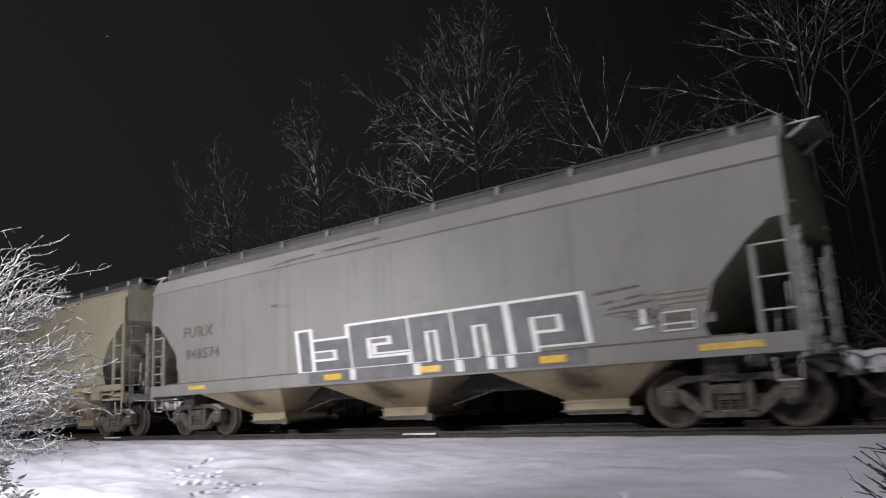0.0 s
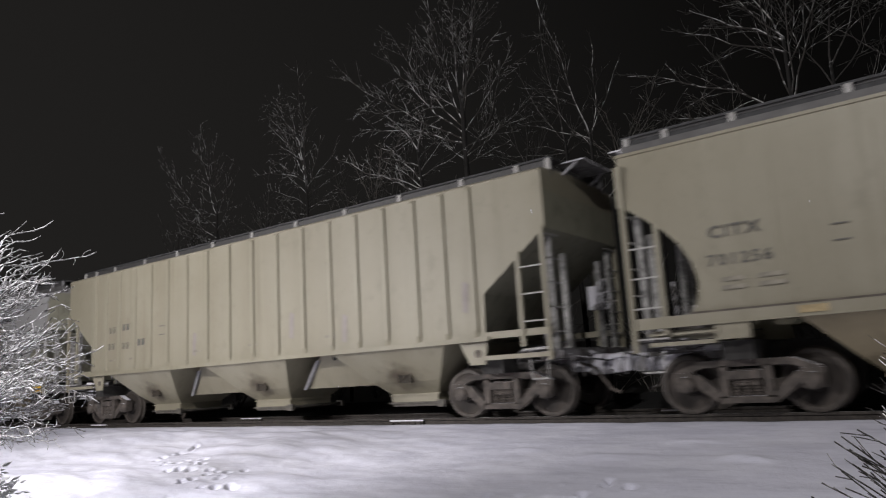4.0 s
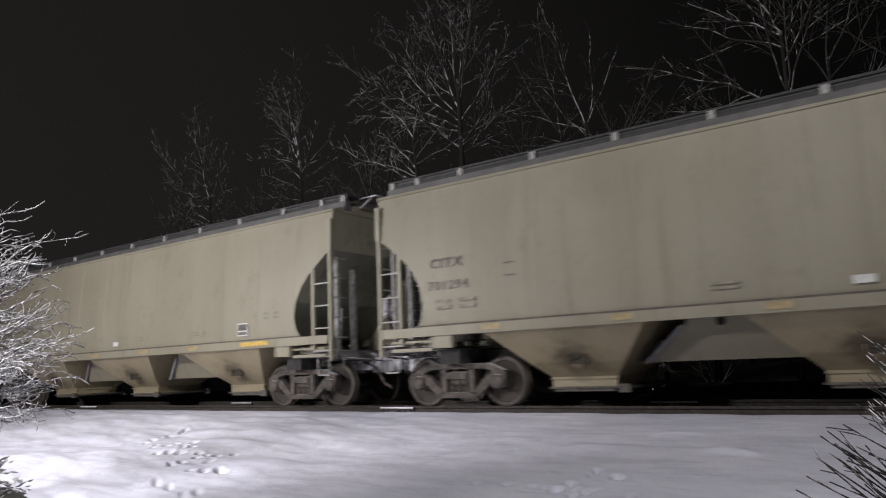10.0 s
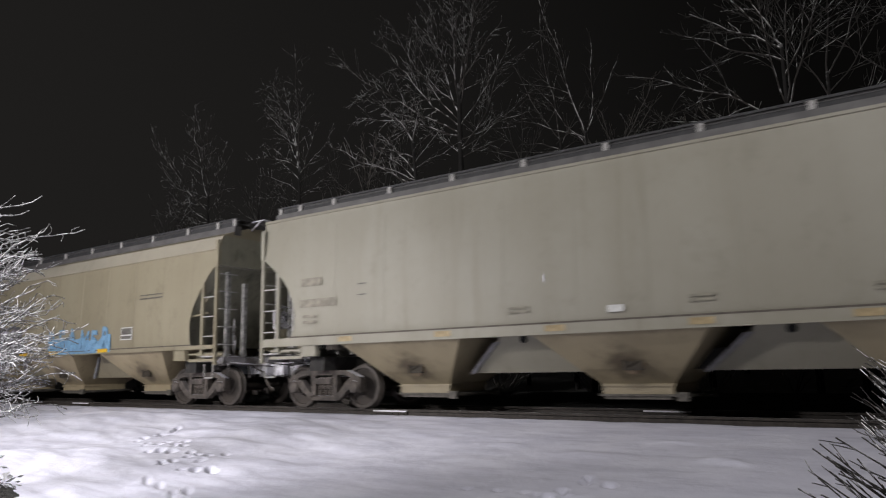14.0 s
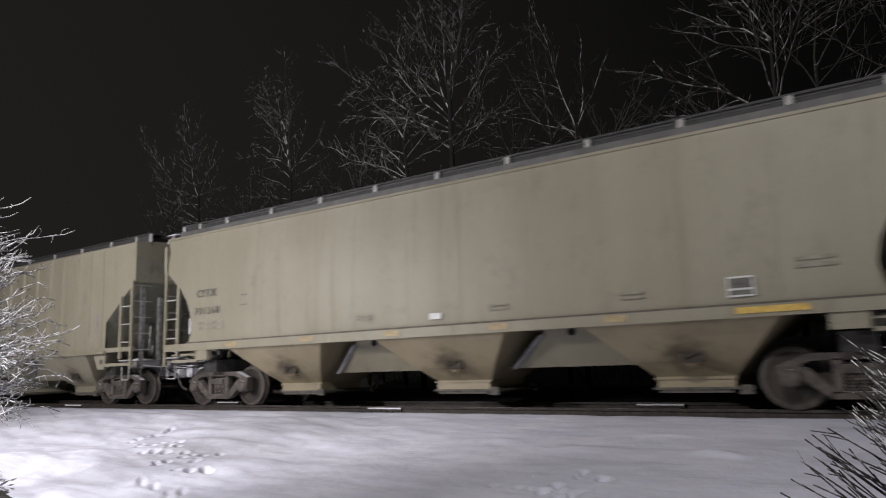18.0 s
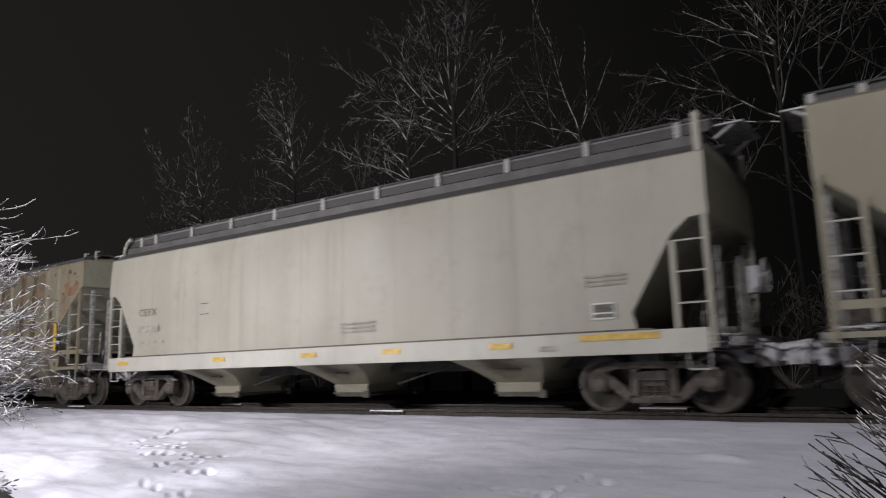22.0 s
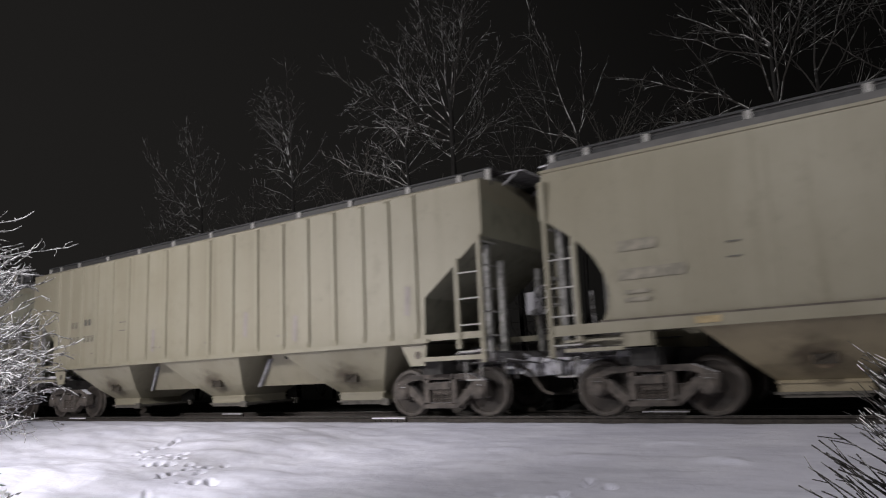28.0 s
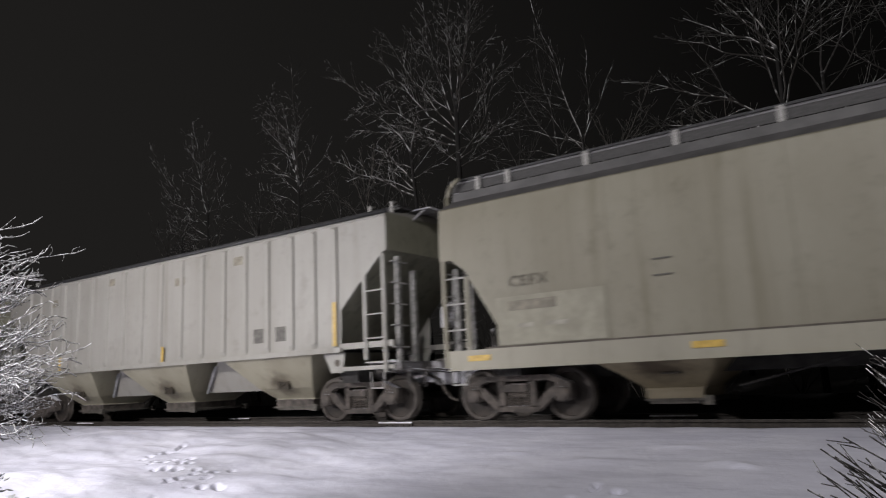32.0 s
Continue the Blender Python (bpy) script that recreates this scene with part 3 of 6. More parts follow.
def draw_brace(top):
    """A flat pale stiffener along the lower half of the slanting edge."""
    def make(bm):
        z = 0.70 + 0.85 * (top - 0.70)
        v = [bm.verts.new(c) for c in ((-0.02, -0.66, 0.68), (0.08, -0.66, 0.68), (0.83, -0.97, z), (0.71, -0.97, z), (-0.02, -0.62, 0.68), (0.08, -0.62, 0.68), (0.83, -0.93, z), (0.71, -0.93, z))]
        for f in ((0, 1, 2, 3), (7, 6, 5, 4), (0, 4, 5, 1), (1, 5, 6, 2), (2, 6, 7, 3), (3, 7, 4, 0)):
            bm.faces.new([v[i] for i in f])
    return make


def draw_wheelset(bm):
    """Two flanged wheels on an axle, about its own middle."""
    for s in (-1, 1):
        prof = [(0.70, 0.10), (0.70, 0.15), (0.735, 0.17), (0.76, 0.34), (0.70, 0.375), (0.69, 0.43), (0.695, 0.485), (0.722, 0.482), (0.732, WHEEL_R + 0.003), (0.82, WHEEL_R - 0.004), (0.825, 0.44), (0.825, 0.385), (0.80, 0.37), (0.79, 0.18), (0.83, 0.15), (0.83, 0.10)]
        lathe_y(bm, [(s * y, r) for y, r in prof], 30)
    bar(bm, (0, -1.06, 0), (0, 1.06, 0), 0.075, 10)


def draw_side_frame(bm):
    """The cast side of a truck: top and bottom chords, columns and the two axle boxes."""
    t0, t1 = -0.07, 0.07
    slab(bm, [(-1.02, 0.56), (-0.62, 0.70), (0.62, 0.70), (1.02, 0.56), (1.02, 0.66), (0.66, 0.80), (-0.66, 0.80), (-1.02, 0.66)], t0, t1)
    slab(bm, [(-0.42, 0.17), (0.42, 0.17), (0.40, 0.27), (-0.40, 0.27)], t0, t1)
    for s in (-1, 1):
        slab(bm, [(s * 0.40, 0.17), (s * 0.36, 0.30), (s * 0.68, 0.60), (s * 0.86, 0.60), (s * 0.80, 0.48)], t0, t1)
        slab(bm, [(s * 0.25, 0.25), (s * 0.37, 0.25), (s * 0.37, 0.72), (s * 0.25, 0.72)], t0, t1)
        slab(bm, [(s * 0.76, 0.36), (s * 1.04, 0.36), (s * 1.06, 0.64), (s * 0.74, 0.64)], t0 - 0.02, t1 + 0.02)


def draw_bearing(bm):
    lathe_y(bm, [(-0.10, 0.09), (-0.09, 0.13), (0.08, 0.13), (0.10, 0.09)], 14)


def draw_spring(bm):
    """A coil spring, its coils as ridges of one turned shape."""
    rows = []
    for i in range(13):
        r = 0.062 if i % 2 else 0.042
        rows.append([bm.verts.new((r * math.cos(2 * math.pi * k / 10), r * math.sin(2 * math.pi * k / 10), 0.27 + 0.0225 * i)) for k in range(10)])
    for a, b in zip(rows, rows[1:]):
        for k in range(10):
            bm.faces.new((a[k], a[(k + 1) % 10], b[(k + 1) % 10], b[k]))
    bm.faces.new(rows[0][::-1])
    bm.faces.new(rows[-1])


def draw_bolster(bm):
    box(bm, -0.20, 0.20, -1.02, 1.02, 0.42, 0.66)
    box(bm, -0.24, 0.24, -1.10, -0.92, 0.52, 0.64)
    box(bm, -0.24, 0.24, 0.92, 1.10, 0.52, 0.64)
    bar(bm, (0, 0, 0.6), (0, 0, 0.76), 0.2, 14)


def draw_brake_beam(bm):
    bar(bm, (0, -0.72, 0.36), (0, 0.72, 0.36), 0.04, 8)
    for s in (-1, 1):
        box(bm, -0.05, 0.06, s * 0.76 - 0.05, s * 0.76 + 0.05, 0.24, 0.50)


WHEELSETS = []


def add_truck(car, x):
    truck = part("truck", "truck", draw_bolster, "running_gear", car, (x, 0, 0), label="three-piece freight truck, dusted with snow")
    for s in (-1, 1):
        part("side_frame", "side_frame", draw_side_frame, "running_gear", truck, (0, s * 1.0, 0))
        for k in (-0.15, 0.0, 0.15):
            part("spring", "spring", draw_spring, "running_gear", truck, (k, s * 1.0, 0))
        for e in (-1, 1):
            part("bearing", "bearing", draw_bearing, "running_gear", truck, (e * AXLE, s * 1.04, WHEEL_R))
    for e in (-1, 1):
        ws = part("wheelset", "wheelset", draw_wheelset, "wheel_steel", truck, (e * AXLE, 0, WHEEL_R), label="pair of steel wheels on an axle", sharp=35)
        if len(ws.data.materials) == 1:
            ws.data.materials.append(MATS["rim_steel"])
            for f in ws.data.polygons:
                if math.hypot(f.center.x, f.center.z) > 0.375:
                    f.material_index = 1
        WHEELSETS.append((ws, e * AXLE))
        part("brake_beam", "brake_beam", draw_brake_beam, "running_gear", truck, (e * 0.38, 0, 0))
    return truck


def draw_ladder(z0, z1):
    def make(bm):
        for x in (0.0, 0.50):
            box(bm, x - 0.038, x + 0.038, -0.03, 0.03, z0 if x else z0 + 0.25, z1 - (0 if x else 0.38))
    return make


def draw_rung(bm):
    bar(bm, (-0.02, -0.02, 0), (0.52, -0.02, 0), 0.016, 6)


def draw_stirrup(bm):
    bar(bm, (0, 0, 0), (0.02, 0, -0.32), 0.014)
    bar(bm, (0.34, 0, 0), (0.32, 0, -0.32), 0.014)
    bar(bm, (0.02, 0, -0.32), (0.32, 0, -0.32), 0.016)


def draw_coupler(bm):
    box(bm, -0.55, -0.05, -0.09, 0.09, 0.76, 0.94)
    box(bm, -0.08, 0.12, -0.20, 0.16, 0.70, 1.0)
    slab(bm, [(0.02, 0.70), (0.24, 0.72), (0.24, 0.98), (0.02, 1.0)], -0.22, -0.06)
    bar(bm, (0.14, -0.14, 0.66), (0.14, -0.14, 1.04), 0.045, 8)


def draw_hose(bm):
    pts = [(-0.3, -0.42, 0.92), (0.0, -0.33, 0.78), (0.10, -0.34, 0.60), (0.24, -0.33, 0.42), (0.40, -0.32, 0.36)]
    for p, q in zip(pts, pts[1:]):
        bar(bm, p, q, 0.028, 6)


def draw_end_sill(bm):
    """The cross beam at the end of the underframe."""
    box(bm, -0.10, 0.10, -1.50, 1.50, 1.00, 1.13)


def draw_draft_pocket(bm):
    slab(bm, [(-1.0, 0.74), (0.0, 0.74), (0.1, 0.68), (0.28, 0.68), (0.28, 1.04), (-0.1, 1.04), (-0.1, 1.0), (-1.0, 1.0)], -0.34, 0.34)


# brake pipes, rods, levers and valves under the end of a car: name, from, to, radius
END_GEAR = [
    ("brake_pipe", (-1.25, -0.62, 1.02), (0.15, -0.55, 0.96), 0.03), ("brake_pipe", (-1.1, -0.9, 0.95), (0.05, -0.8, 1.04), 0.022),
    ("brake_rod", (-1.3, -1.25, 1.07), (0.1, -1.25, 1.05), 0.02), ("uncoupling_lever", (0.22, -1.45, 1.02), (0.30, -0.2, 0.92), 0.017),
    ("lever_handle", (0.22, -1.45, 1.02), (0.26, -1.52, 0.72), 0.017), ("hanger", (0.0, -0.7, 1.0), (0.05, -0.7, 0.66), 0.02),
    ("upright_pipe", (-0.5, -0.8, 1.0), (-0.45, -0.8, 2.1), 0.018), ("upright_pipe", (-0.75, -0.55, 1.05), (-0.7, -0.55, 1.7), 0.025),
    ("valve", (-1.15, -0.78, 0.96), (-0.85, -0.78, 0.96), 0.13), ("valve", (-0.62, -0.92, 1.09), (-0.42, -0.92, 1.09), 0.10),
    ("valve", (-0.3, -0.62, 1.04), (-0.3, -0.62, 1.3), 0.09), ("air_reservoir", (-0.95, -0.7, 1.15), (-0.55, -0.7, 1.15), 0.085)]


def draw_end_sheet(levels, cut):
    """The sooty sheet that closes the end of the body, just proud of it."""
    def make(bm):
        rows = [[bm.verts.new((x + 0.006, a * (y - 0.04), z)) for a in (-1, 1)] for z, y, x in ((z, y, slope_x(levels, cut, z, x)) for z, y, x in levels) if y > 1.4 and z < 4.2]
        for a, b in zip(rows, rows[1:]):
            bm.faces.new((a[0], a[1], b[1], b[0]))
    return make


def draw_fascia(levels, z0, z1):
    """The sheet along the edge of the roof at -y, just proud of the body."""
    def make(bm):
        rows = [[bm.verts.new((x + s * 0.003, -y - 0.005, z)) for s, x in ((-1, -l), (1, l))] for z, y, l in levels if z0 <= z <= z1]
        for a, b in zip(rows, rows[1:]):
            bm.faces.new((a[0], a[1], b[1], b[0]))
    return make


def draw_platform(bm):
    for i in range(5):
        box(bm, -0.75 + 0.17 * i, -0.64 + 0.17 * i, -1.45, 1.45, 1.14, 1.165)


def draw_jack_pad(bm):
    """A stiffened box under the side sill over the truck, with a hole in its face."""
    box(bm, -0.24, 0.24, -0.10, 0.0, 0, 1)
    for x, w in ((-0.2, 0.03), (0.2, 0.03)):
        box(bm, x - w / 2, x + w / 2, -0.115, -0.1, 0.05, 0.95)


def draw_gusset(bm):
    """A tapering plate with a slot, under the end of a ribbed side."""
    rim = [(-0.30, 0.40), (0.30, 0.40), (0.24, 0.0), (-0.08, 0.0)]
    hole = [(0.10 + 0.05 * math.cos(a), 0.2 + 0.09 * math.sin(a)) for a in [2 * math.pi * (i + 0.5) / 8 + math.pi / 2 for i in range(8)]]
    slab(bm, rim, 0.0, 0.03)
    lo = [bm.verts.new((x, -0.004, z)) for x, z in hole]
    bm.faces.new(lo)


def draw_snow_lump(seed, lx, ly, lz):
    def make(bm):
        bmesh.ops.create_icosphere(bm, subdivisions=2, radius=1.0)
        for v in bm.verts:
            k = 1 + 0.9 * noise.noise(v.co * 1.9 + Vector((seed, 0, 0))) + 0.5 * noise.noise(v.co * 4.3 + Vector((0, seed, 0)))
            v.co = Vector((v.co.x * lx * k, v.co.y * ly * k, max(-0.3, v.co.z) * lz * k))
        for f in bm.faces:
            f.smooth = True
    return make


def draw_brake_wheel(bm):
    n = 18
    for i in range(n):
        a, b = 2 * math.pi * i / n, 2 * math.pi * (i + 1) / n
        bar(bm, (0.10, 0.28 * math.sin(a), 0.28 * math.cos(a)), (0.10, 0.28 * math.sin(b), 0.28 * math.cos(b)), 0.018, 5)
    for i in range(5):
        a = 2 * math.pi * i / 5
        bar(bm, (0.06, 0, 0), (0.10, 0.28 * math.sin(a), 0.28 * math.cos(a)), 0.014, 5)
    bar(bm, (-0.1, 0, 0), (0.1, 0, 0), 0.05, 8)
    box(bm, -0.14, 0.02, -0.17, 0.17, -0.28, 0.16)


def draw_post(bm):
    box(bm, -0.045, 0.045, -0.02, 0.02, 0, 1)
    box(bm, -0.045, 0.045, 0.0, 0.10, 0.9, 1)


def draw_rail_strip(half, z):
    def make(bm):
        box(bm, -half, half, -0.025, 0.025, z - 0.02, z + 0.02)
    return make


def draw_board(half, z):
    """A running board with a ridged underside and a turned-down edge."""
    def make(bm):
        rows = []
        for x in (-half, half):
            pts = [(0, z - 0.045)] + [(0.02 + 0.06 * i, z - (0.014 if i % 2 else 0.0)) for i in range(8)] + [(0.48, z + 0.02), (0, z + 0.02)]
            rows.append([bm.verts.new((x, b, c)) for b, c in pts])
        n = len(rows[0])
        for i in range(n):
            bm.faces.new((rows[0][i], rows[0][(i + 1) % n], rows[1][(i + 1) % n], rows[1][i]))
        bm.faces.new(rows[0][::-1])
        bm.faces.new(rows[1])
    return make


def draw_trough(half, z0, z1):
    def make(bm):
        box(bm, -half, half, -0.86, 0.86, z0, z1 - 0.04)
        box(bm, -half, half, -0.43, 0.43, z1 - 0.04, z1 + 0.02)
    return make


def draw_hatch_bar(bm):
    box(bm, -0.035, 0.035, -0.46, 0.46, -0.03, 0.03)


def draw_roof_end(bm):
    for y in (-0.6, 0.6):
        bar(bm, (0, y, 0), (0.30, y * 0.95, 0.20), 0.03)
    box(bm, -0.1, 0.45, -0.62, 0.62, 0.2, 0.23)


def draw_hoop(z0, z1):
    def make(bm):
        pts = [(0.28, z0), (0.28, z1 - 0.32), (0.18, z1 - 0.12), (0.0, z1)]
        for (x, z), (x2, z2) in zip(pts, pts[1:]):
            bar(bm, (x, 0, z), (x2, 0, z2), 0.045, 8)
    return make


def build_car(kind, coat, label, brake_front=True):
    """A covered hopper about its middle at rail height, the camera's side at -y."""
    k = KINDS[kind]
    lv, (s0, s1), hop = k["levels"], k["sill"], k["hop"]
    top_z, end_x = lv[-1][0], max(x for _, _, x in lv)
    ribbed = "ribbed" in kind
    chute = {"rusty": "hopper_rusty", "beige": "hopper_beige", "light_beige": "hopper_beige", "white_grey": "hopper_pale", "dull_beige": "hopper_beige", "chalky_grey": "hopper_pale"}.get(coat, "hopper_tan")
    if ribbed and coat == "beige":
        chute = "hopper_plain"
    plain_chute = coat if ribbed else chute
    car = thing("hopper_car", label, "hopper car", group="cars of the train")
    part("body", ("body", kind), draw_body(lv, k["cut"]), coat, car, sharp=28)
    for e in (-1, 1):
        for s in (-1, 1):
            wing = part("side_wing", ("side_wing", kind), draw_side_wing(lv, k["cut"]), coat, car, sharp=28)
            wing.scale = (e, -s, 1)
    for s in (-1, 1):
        y = s * 1.585
        part("side_sill", ("side_sill", kind), lambda bm: (box(bm, -k["sill_x"], k["sill_x"], -0.03, 0.03, s0, s1 - 0.002), box(bm, -k["sill_x"], k["sill_x"], -0.055, 0.055, s0 - 0.025, s0)), "sheet_" + coat if kind == "hooped" else "sill_cream" if coat == "pale_grey" else coat, car, (0, y, 0))
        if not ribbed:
            # raised dark strip puts the shade above the sill into colour
            part("shadow_gap", ("shadow_gap", kind), lambda bm: box(bm, -k["sill_x"] + 0.8, k["sill_x"] - 0.8, -0.005, 0.005, s1, s1 + 0.028), "dark_line", car, (0, s * 1.61, 0), label="dark strip drawing the shadow line along the sill")
        if ribbed:
            z0, z1 = lv[0][0], (4.24 if kind == "ribbed" else 4.05)
            for x in RIBS:
                part("rib", ("rib", kind), lambda bm: slab_rib(bm, z0, z1, 0.062 if kind == "ribbed" else 0.08), coat, car, (x, s * 1.54, 0), 0 if s < 0 else 180)
        else:
            for x in (-5.9, -4.6, -3.2, -1.9, -0.55, 0.65, 2.0, 3.3, 4.6, 5.9):
                part("weld_seam", ("weld_seam", kind), draw_seam(lv), coat, car, (x, 0, 0), 0 if s < 0 else 180)
    # paler sheet stands in for light on the roof edge; hooped keeps grey
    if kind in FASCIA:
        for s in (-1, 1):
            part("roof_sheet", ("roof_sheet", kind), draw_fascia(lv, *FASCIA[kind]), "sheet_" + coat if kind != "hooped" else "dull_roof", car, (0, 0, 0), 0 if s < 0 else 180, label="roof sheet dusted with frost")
    # underneath
    part("center_sill", "center_sill", lambda bm: box(bm, -7.6, 7.6, -0.30, 0.30, 0.72, 1.05), "dark_frame", car)
    for x in HOPPERS if kind != "hooped" else (-4.06, 0.02, 4.08):
        chute_ob = part("hopper", ("hopper", kind), draw_hopper(hop, {"chamfer": (1.50, 1.01, 0.58), "hooped": (0.92, 0.73, 0.48)}.get(kind, (1.48, 0.88, 0.62))), chute, car, (x, 0, 0), label="grimy hopper chute")
        neck = part("gate", "gate", draw_gate, plain_chute if kind != "old_ribbed" else "running_gear", chute_ob, label="outlet neck of the chute")
        slide = part("slide_gate", "slide_gate", draw_slide, "gate_steel", chute_ob, label="dark slide gate under the chute")
        if kind == "hooped":
            neck.scale, slide.scale = (0.76, 1, 1), (0.72, 1, 1)
        part("rust_ring", "rust_ring", lambda bm: lathe_y(bm, [(-0.002, 0.001), (-0.002, 0.19), (0.03, 0.19)], 16), "rust_wash", chute_ob, (0.1, -1.045, 0.84), label="rusty ring round the cover") if kind == "curved" else None
        part("inspection_cover", "inspection_cover", draw_hatch, "cover_steel", chute_ob, (0.1, -1.06, 0.84))
    if k["panel"]:
        for a, b in zip(HOPPERS, HOPPERS[1:]):
            part("slope_panel", ("slope_panel", hop), draw_panel(0, 2.5, hop), coat, car, (a + 1.12, 0, 0))
            part("round_hole", "round_hole", lambda bm: lathe_y(bm, [(-0.004, 0.07), (0.004, 0.07)], 14), "dark_hole", car, (a + 2.45, -1.0, hop - 0.07), label="dark round hole at the top of the slope sheet")
            part("brace", ("brace", hop), draw_brace(hop), "grating_post", car, (a + 1.10, 0, 0), label="pale angle brace")
    else:
        for x in (HOPPERS[0] + 2.2, HOPPERS[1] + 2.2):
            part("brake_rod", "brake_rod", lambda bm: bar(bm, (-0.9, -0.7, 0.5), (0.9, -0.7, 0.95), 0.02), "dark_frame", car, (x, 0, 0))
    for s in (-1, 1):
        add_truck(car, s * HALF_TC)
        part("body_bolster", "body_bolster", lambda bm: box(bm, -0.22, 0.22, -1.3, 1.3, 0.80, 1.08), "dark_frame", car, (s * HALF_TC, 0, 0))
        for side in (-1, 1):
            if ribbed:
                gus = part("gusset", "gusset", draw_gusset, coat, car, (s * 6.45, side * 1.5, s0 - 0.43), 0 if side < 0 else 180, label="tapered gusset plate")
                part("slot", "slot", lambda bm: lathe_y(bm, [(-0.003, 0.075), (0.003, 0.075)], 10), "dark_line", gus, (0.1, -0.006, 0.2))
                part("corner_bar", ("corner_bar", kind), lambda bm: (box(bm, -0.68, 0.68, -0.04, 0.04, s1 - 0.05, s1 + 0.07), box(bm, -0.75, 0.68, -0.03, 0.03, 1.04, 1.12)), coat, car, (s * 7.4, side * 1.52, 0))
            elif kind in ("curved", "banded"):
                jp = part("jack_pad", ("jack_pad", s0), draw_jack_pad, coat, car, (s * 6.67, side * 1.5, 1.10), 0 if side < 0 else 180)
                jp.scale = (1, 1, s0 - 1.10)
                part("corner_bar", ("corner_bar", kind), lambda bm: (box(bm, -0.5, 0.5, -0.02, 0.02, 1.22, 1.26), box(bm, -0.5, 0.5, -0.03, 0.03, 1.06, 1.12), box(bm, -0.5, 0.5, 0.2, 0.22, 1.14, 1.30)), coat, car, (s * 7.42, side * 1.5, 0))
        turn = 0 if s > 0 else 180
        part("end_sill", "end_sill", draw_end_sill, "frosted_steel", car, (s * 8.12, 0, 0), turn)
        part("draft_pocket", "draft_pocket", draw_draft_pocket, "snowy_steel", car, (s * 8.12, 0, 0), turn)
        part("platform", "platform", draw_platform, "frosted_steel", car, (s * 8.12, 0, 0), turn)
        part("coupler", "coupler", draw_coupler, "snowy_steel", car, (s * 8.60, 0, 0), turn, label="knuckle coupler")
        part("air_hose", "air_hose", draw_hose, "running_gear", car, (s * 8.28, 0, 0), turn)
        for i, (nm, p, q, rad) in enumerate(END_GEAR):
            p, q = (s * p[0], p[1], p[2]), (s * q[0], q[1], q[2])
            part(nm, ("end_gear", i, s), lambda bm: bar(bm, p, q, rad, 8), "frosted_steel", car, (s * 8.15, 0, 0))
        part("end_sheet", ("end_sheet", kind), draw_end_sheet(lv, k["cut"]), "sooty", car, (0, 0, 0), turn, label="end sheet black with soot and grime")
        part("snow_cap", ("snow_cap", s), draw_snow_lump(3 + s, 0.34, 0.30, 0.11), "packed_snow", car, (s * 7.85, -0.45, 1.05), label="snow lying on the end of the frame")
        part("coupler_snow", ("coupler_snow", s), draw_snow_lump(9 + s, 0.26, 0.2, 0.09), "packed_snow", car, (s * 8.6, -0.05, 0.97), label="snow on the coupler")
        # corner ladders, posts and end ladders
        if kind in ("curved", "banded"):
            for side in (-1, 1):
                part("corner_post", ("corner_post", kind), lambda bm: box(bm, -0.05, 0.05, -0.02, 0.02, k["cut"], 3.95), coat, car, (s * (end_x - 0.05), side * 1.59, 0))
        if kind == "banded":
            for i, (p, q) in enumerate((((7.30, 2.25), (7.62, 2.62)), ((7.0, 2.16), (7.62, 2.22)))):
                part("end_brace", ("end_brace", i, s), lambda bm: bar(bm, (s * p[0], -1.5, p[1]), (s * q[0], -1.5, q[1]), 0.025, 6), coat, car)
        for side in (-1, 1):
            zt = min(k["cut"] + 0.05, 3.3)
            lad = part("ladder", ("ladder", kind, side * s), draw_ladder(0.98, zt), coat if coat != "pale_grey" else "pale_fitting", car, (s * (end_x - 0.56), side * 1.57, 0), 0 if s > 0 else 180)
            for i in range(5):
                z = 1.18 + 0.47 * i
                if z < zt - 0.35 or i < 3:
                    part("rung", "rung", draw_rung, "pale_fitting", lad, (0, 0.02, z))
            part("stirrup", "stirrup", draw_stirrup, "pale_fitting", car, (s * (end_x - 0.3) - 0.17, side * 1.55, 1.0))
            for j, yy in enumerate((1.25, 0.75)):
                part("end_post", ("end_post", kind, j), lambda bm: box(bm, -0.05, 0.05, -0.045, 0.045, 1.1, k["cut"] - 0.1 if j == 0 else k["cut"] - 0.35), "end_steel", car, (s * (8.0 if end_x > 7.9 else 7.75), side * yy, 0))
            for i in range(5):
                part("end_rung", "end_rung", lambda bm: bar(bm, (0, -0.25, 0), (0, 0.25, 0), 0.016), "pale_fitting", car, (s * (8.06 if end_x > 7.9 else 7.81), side * 1.28, 1.45 + 0.42 * i))
        part("deck_snow", ("deck_snow", s), draw_snow_lump(15 + s, 0.30, 0.28, 0.06), "packed_snow", car, (s * 7.65, -1.0, 1.165), label="snow on the end platform")
    part("brake_wheel", "brake_wheel", draw_brake_wheel, "snowy_steel", car, ((8.14 if brake_front else -8.14), 0.35, 2.15), 0 if brake_front else 180, label="frosted brake wheel and its housing")
    part("brake_cylinder", "brake_cylinder", lambda bm: (bar(bm, (-0.3, 0, 0), (0.3, 0, 0), 0.16, 12), bar(bm, (0.3, 0, 0), (0.7, 0, 0), 0.03), box(bm, -0.5, -0.3, -0.12, 0.12, -0.14, 0.2)), "running_gear", car, (-7.55, 0.5, 1.42))
    # roof
    z = k["board"]
    half = end_x + 0.02
    base = [h for h, w, _ in lv if w > 1.0][-1] + 0.02
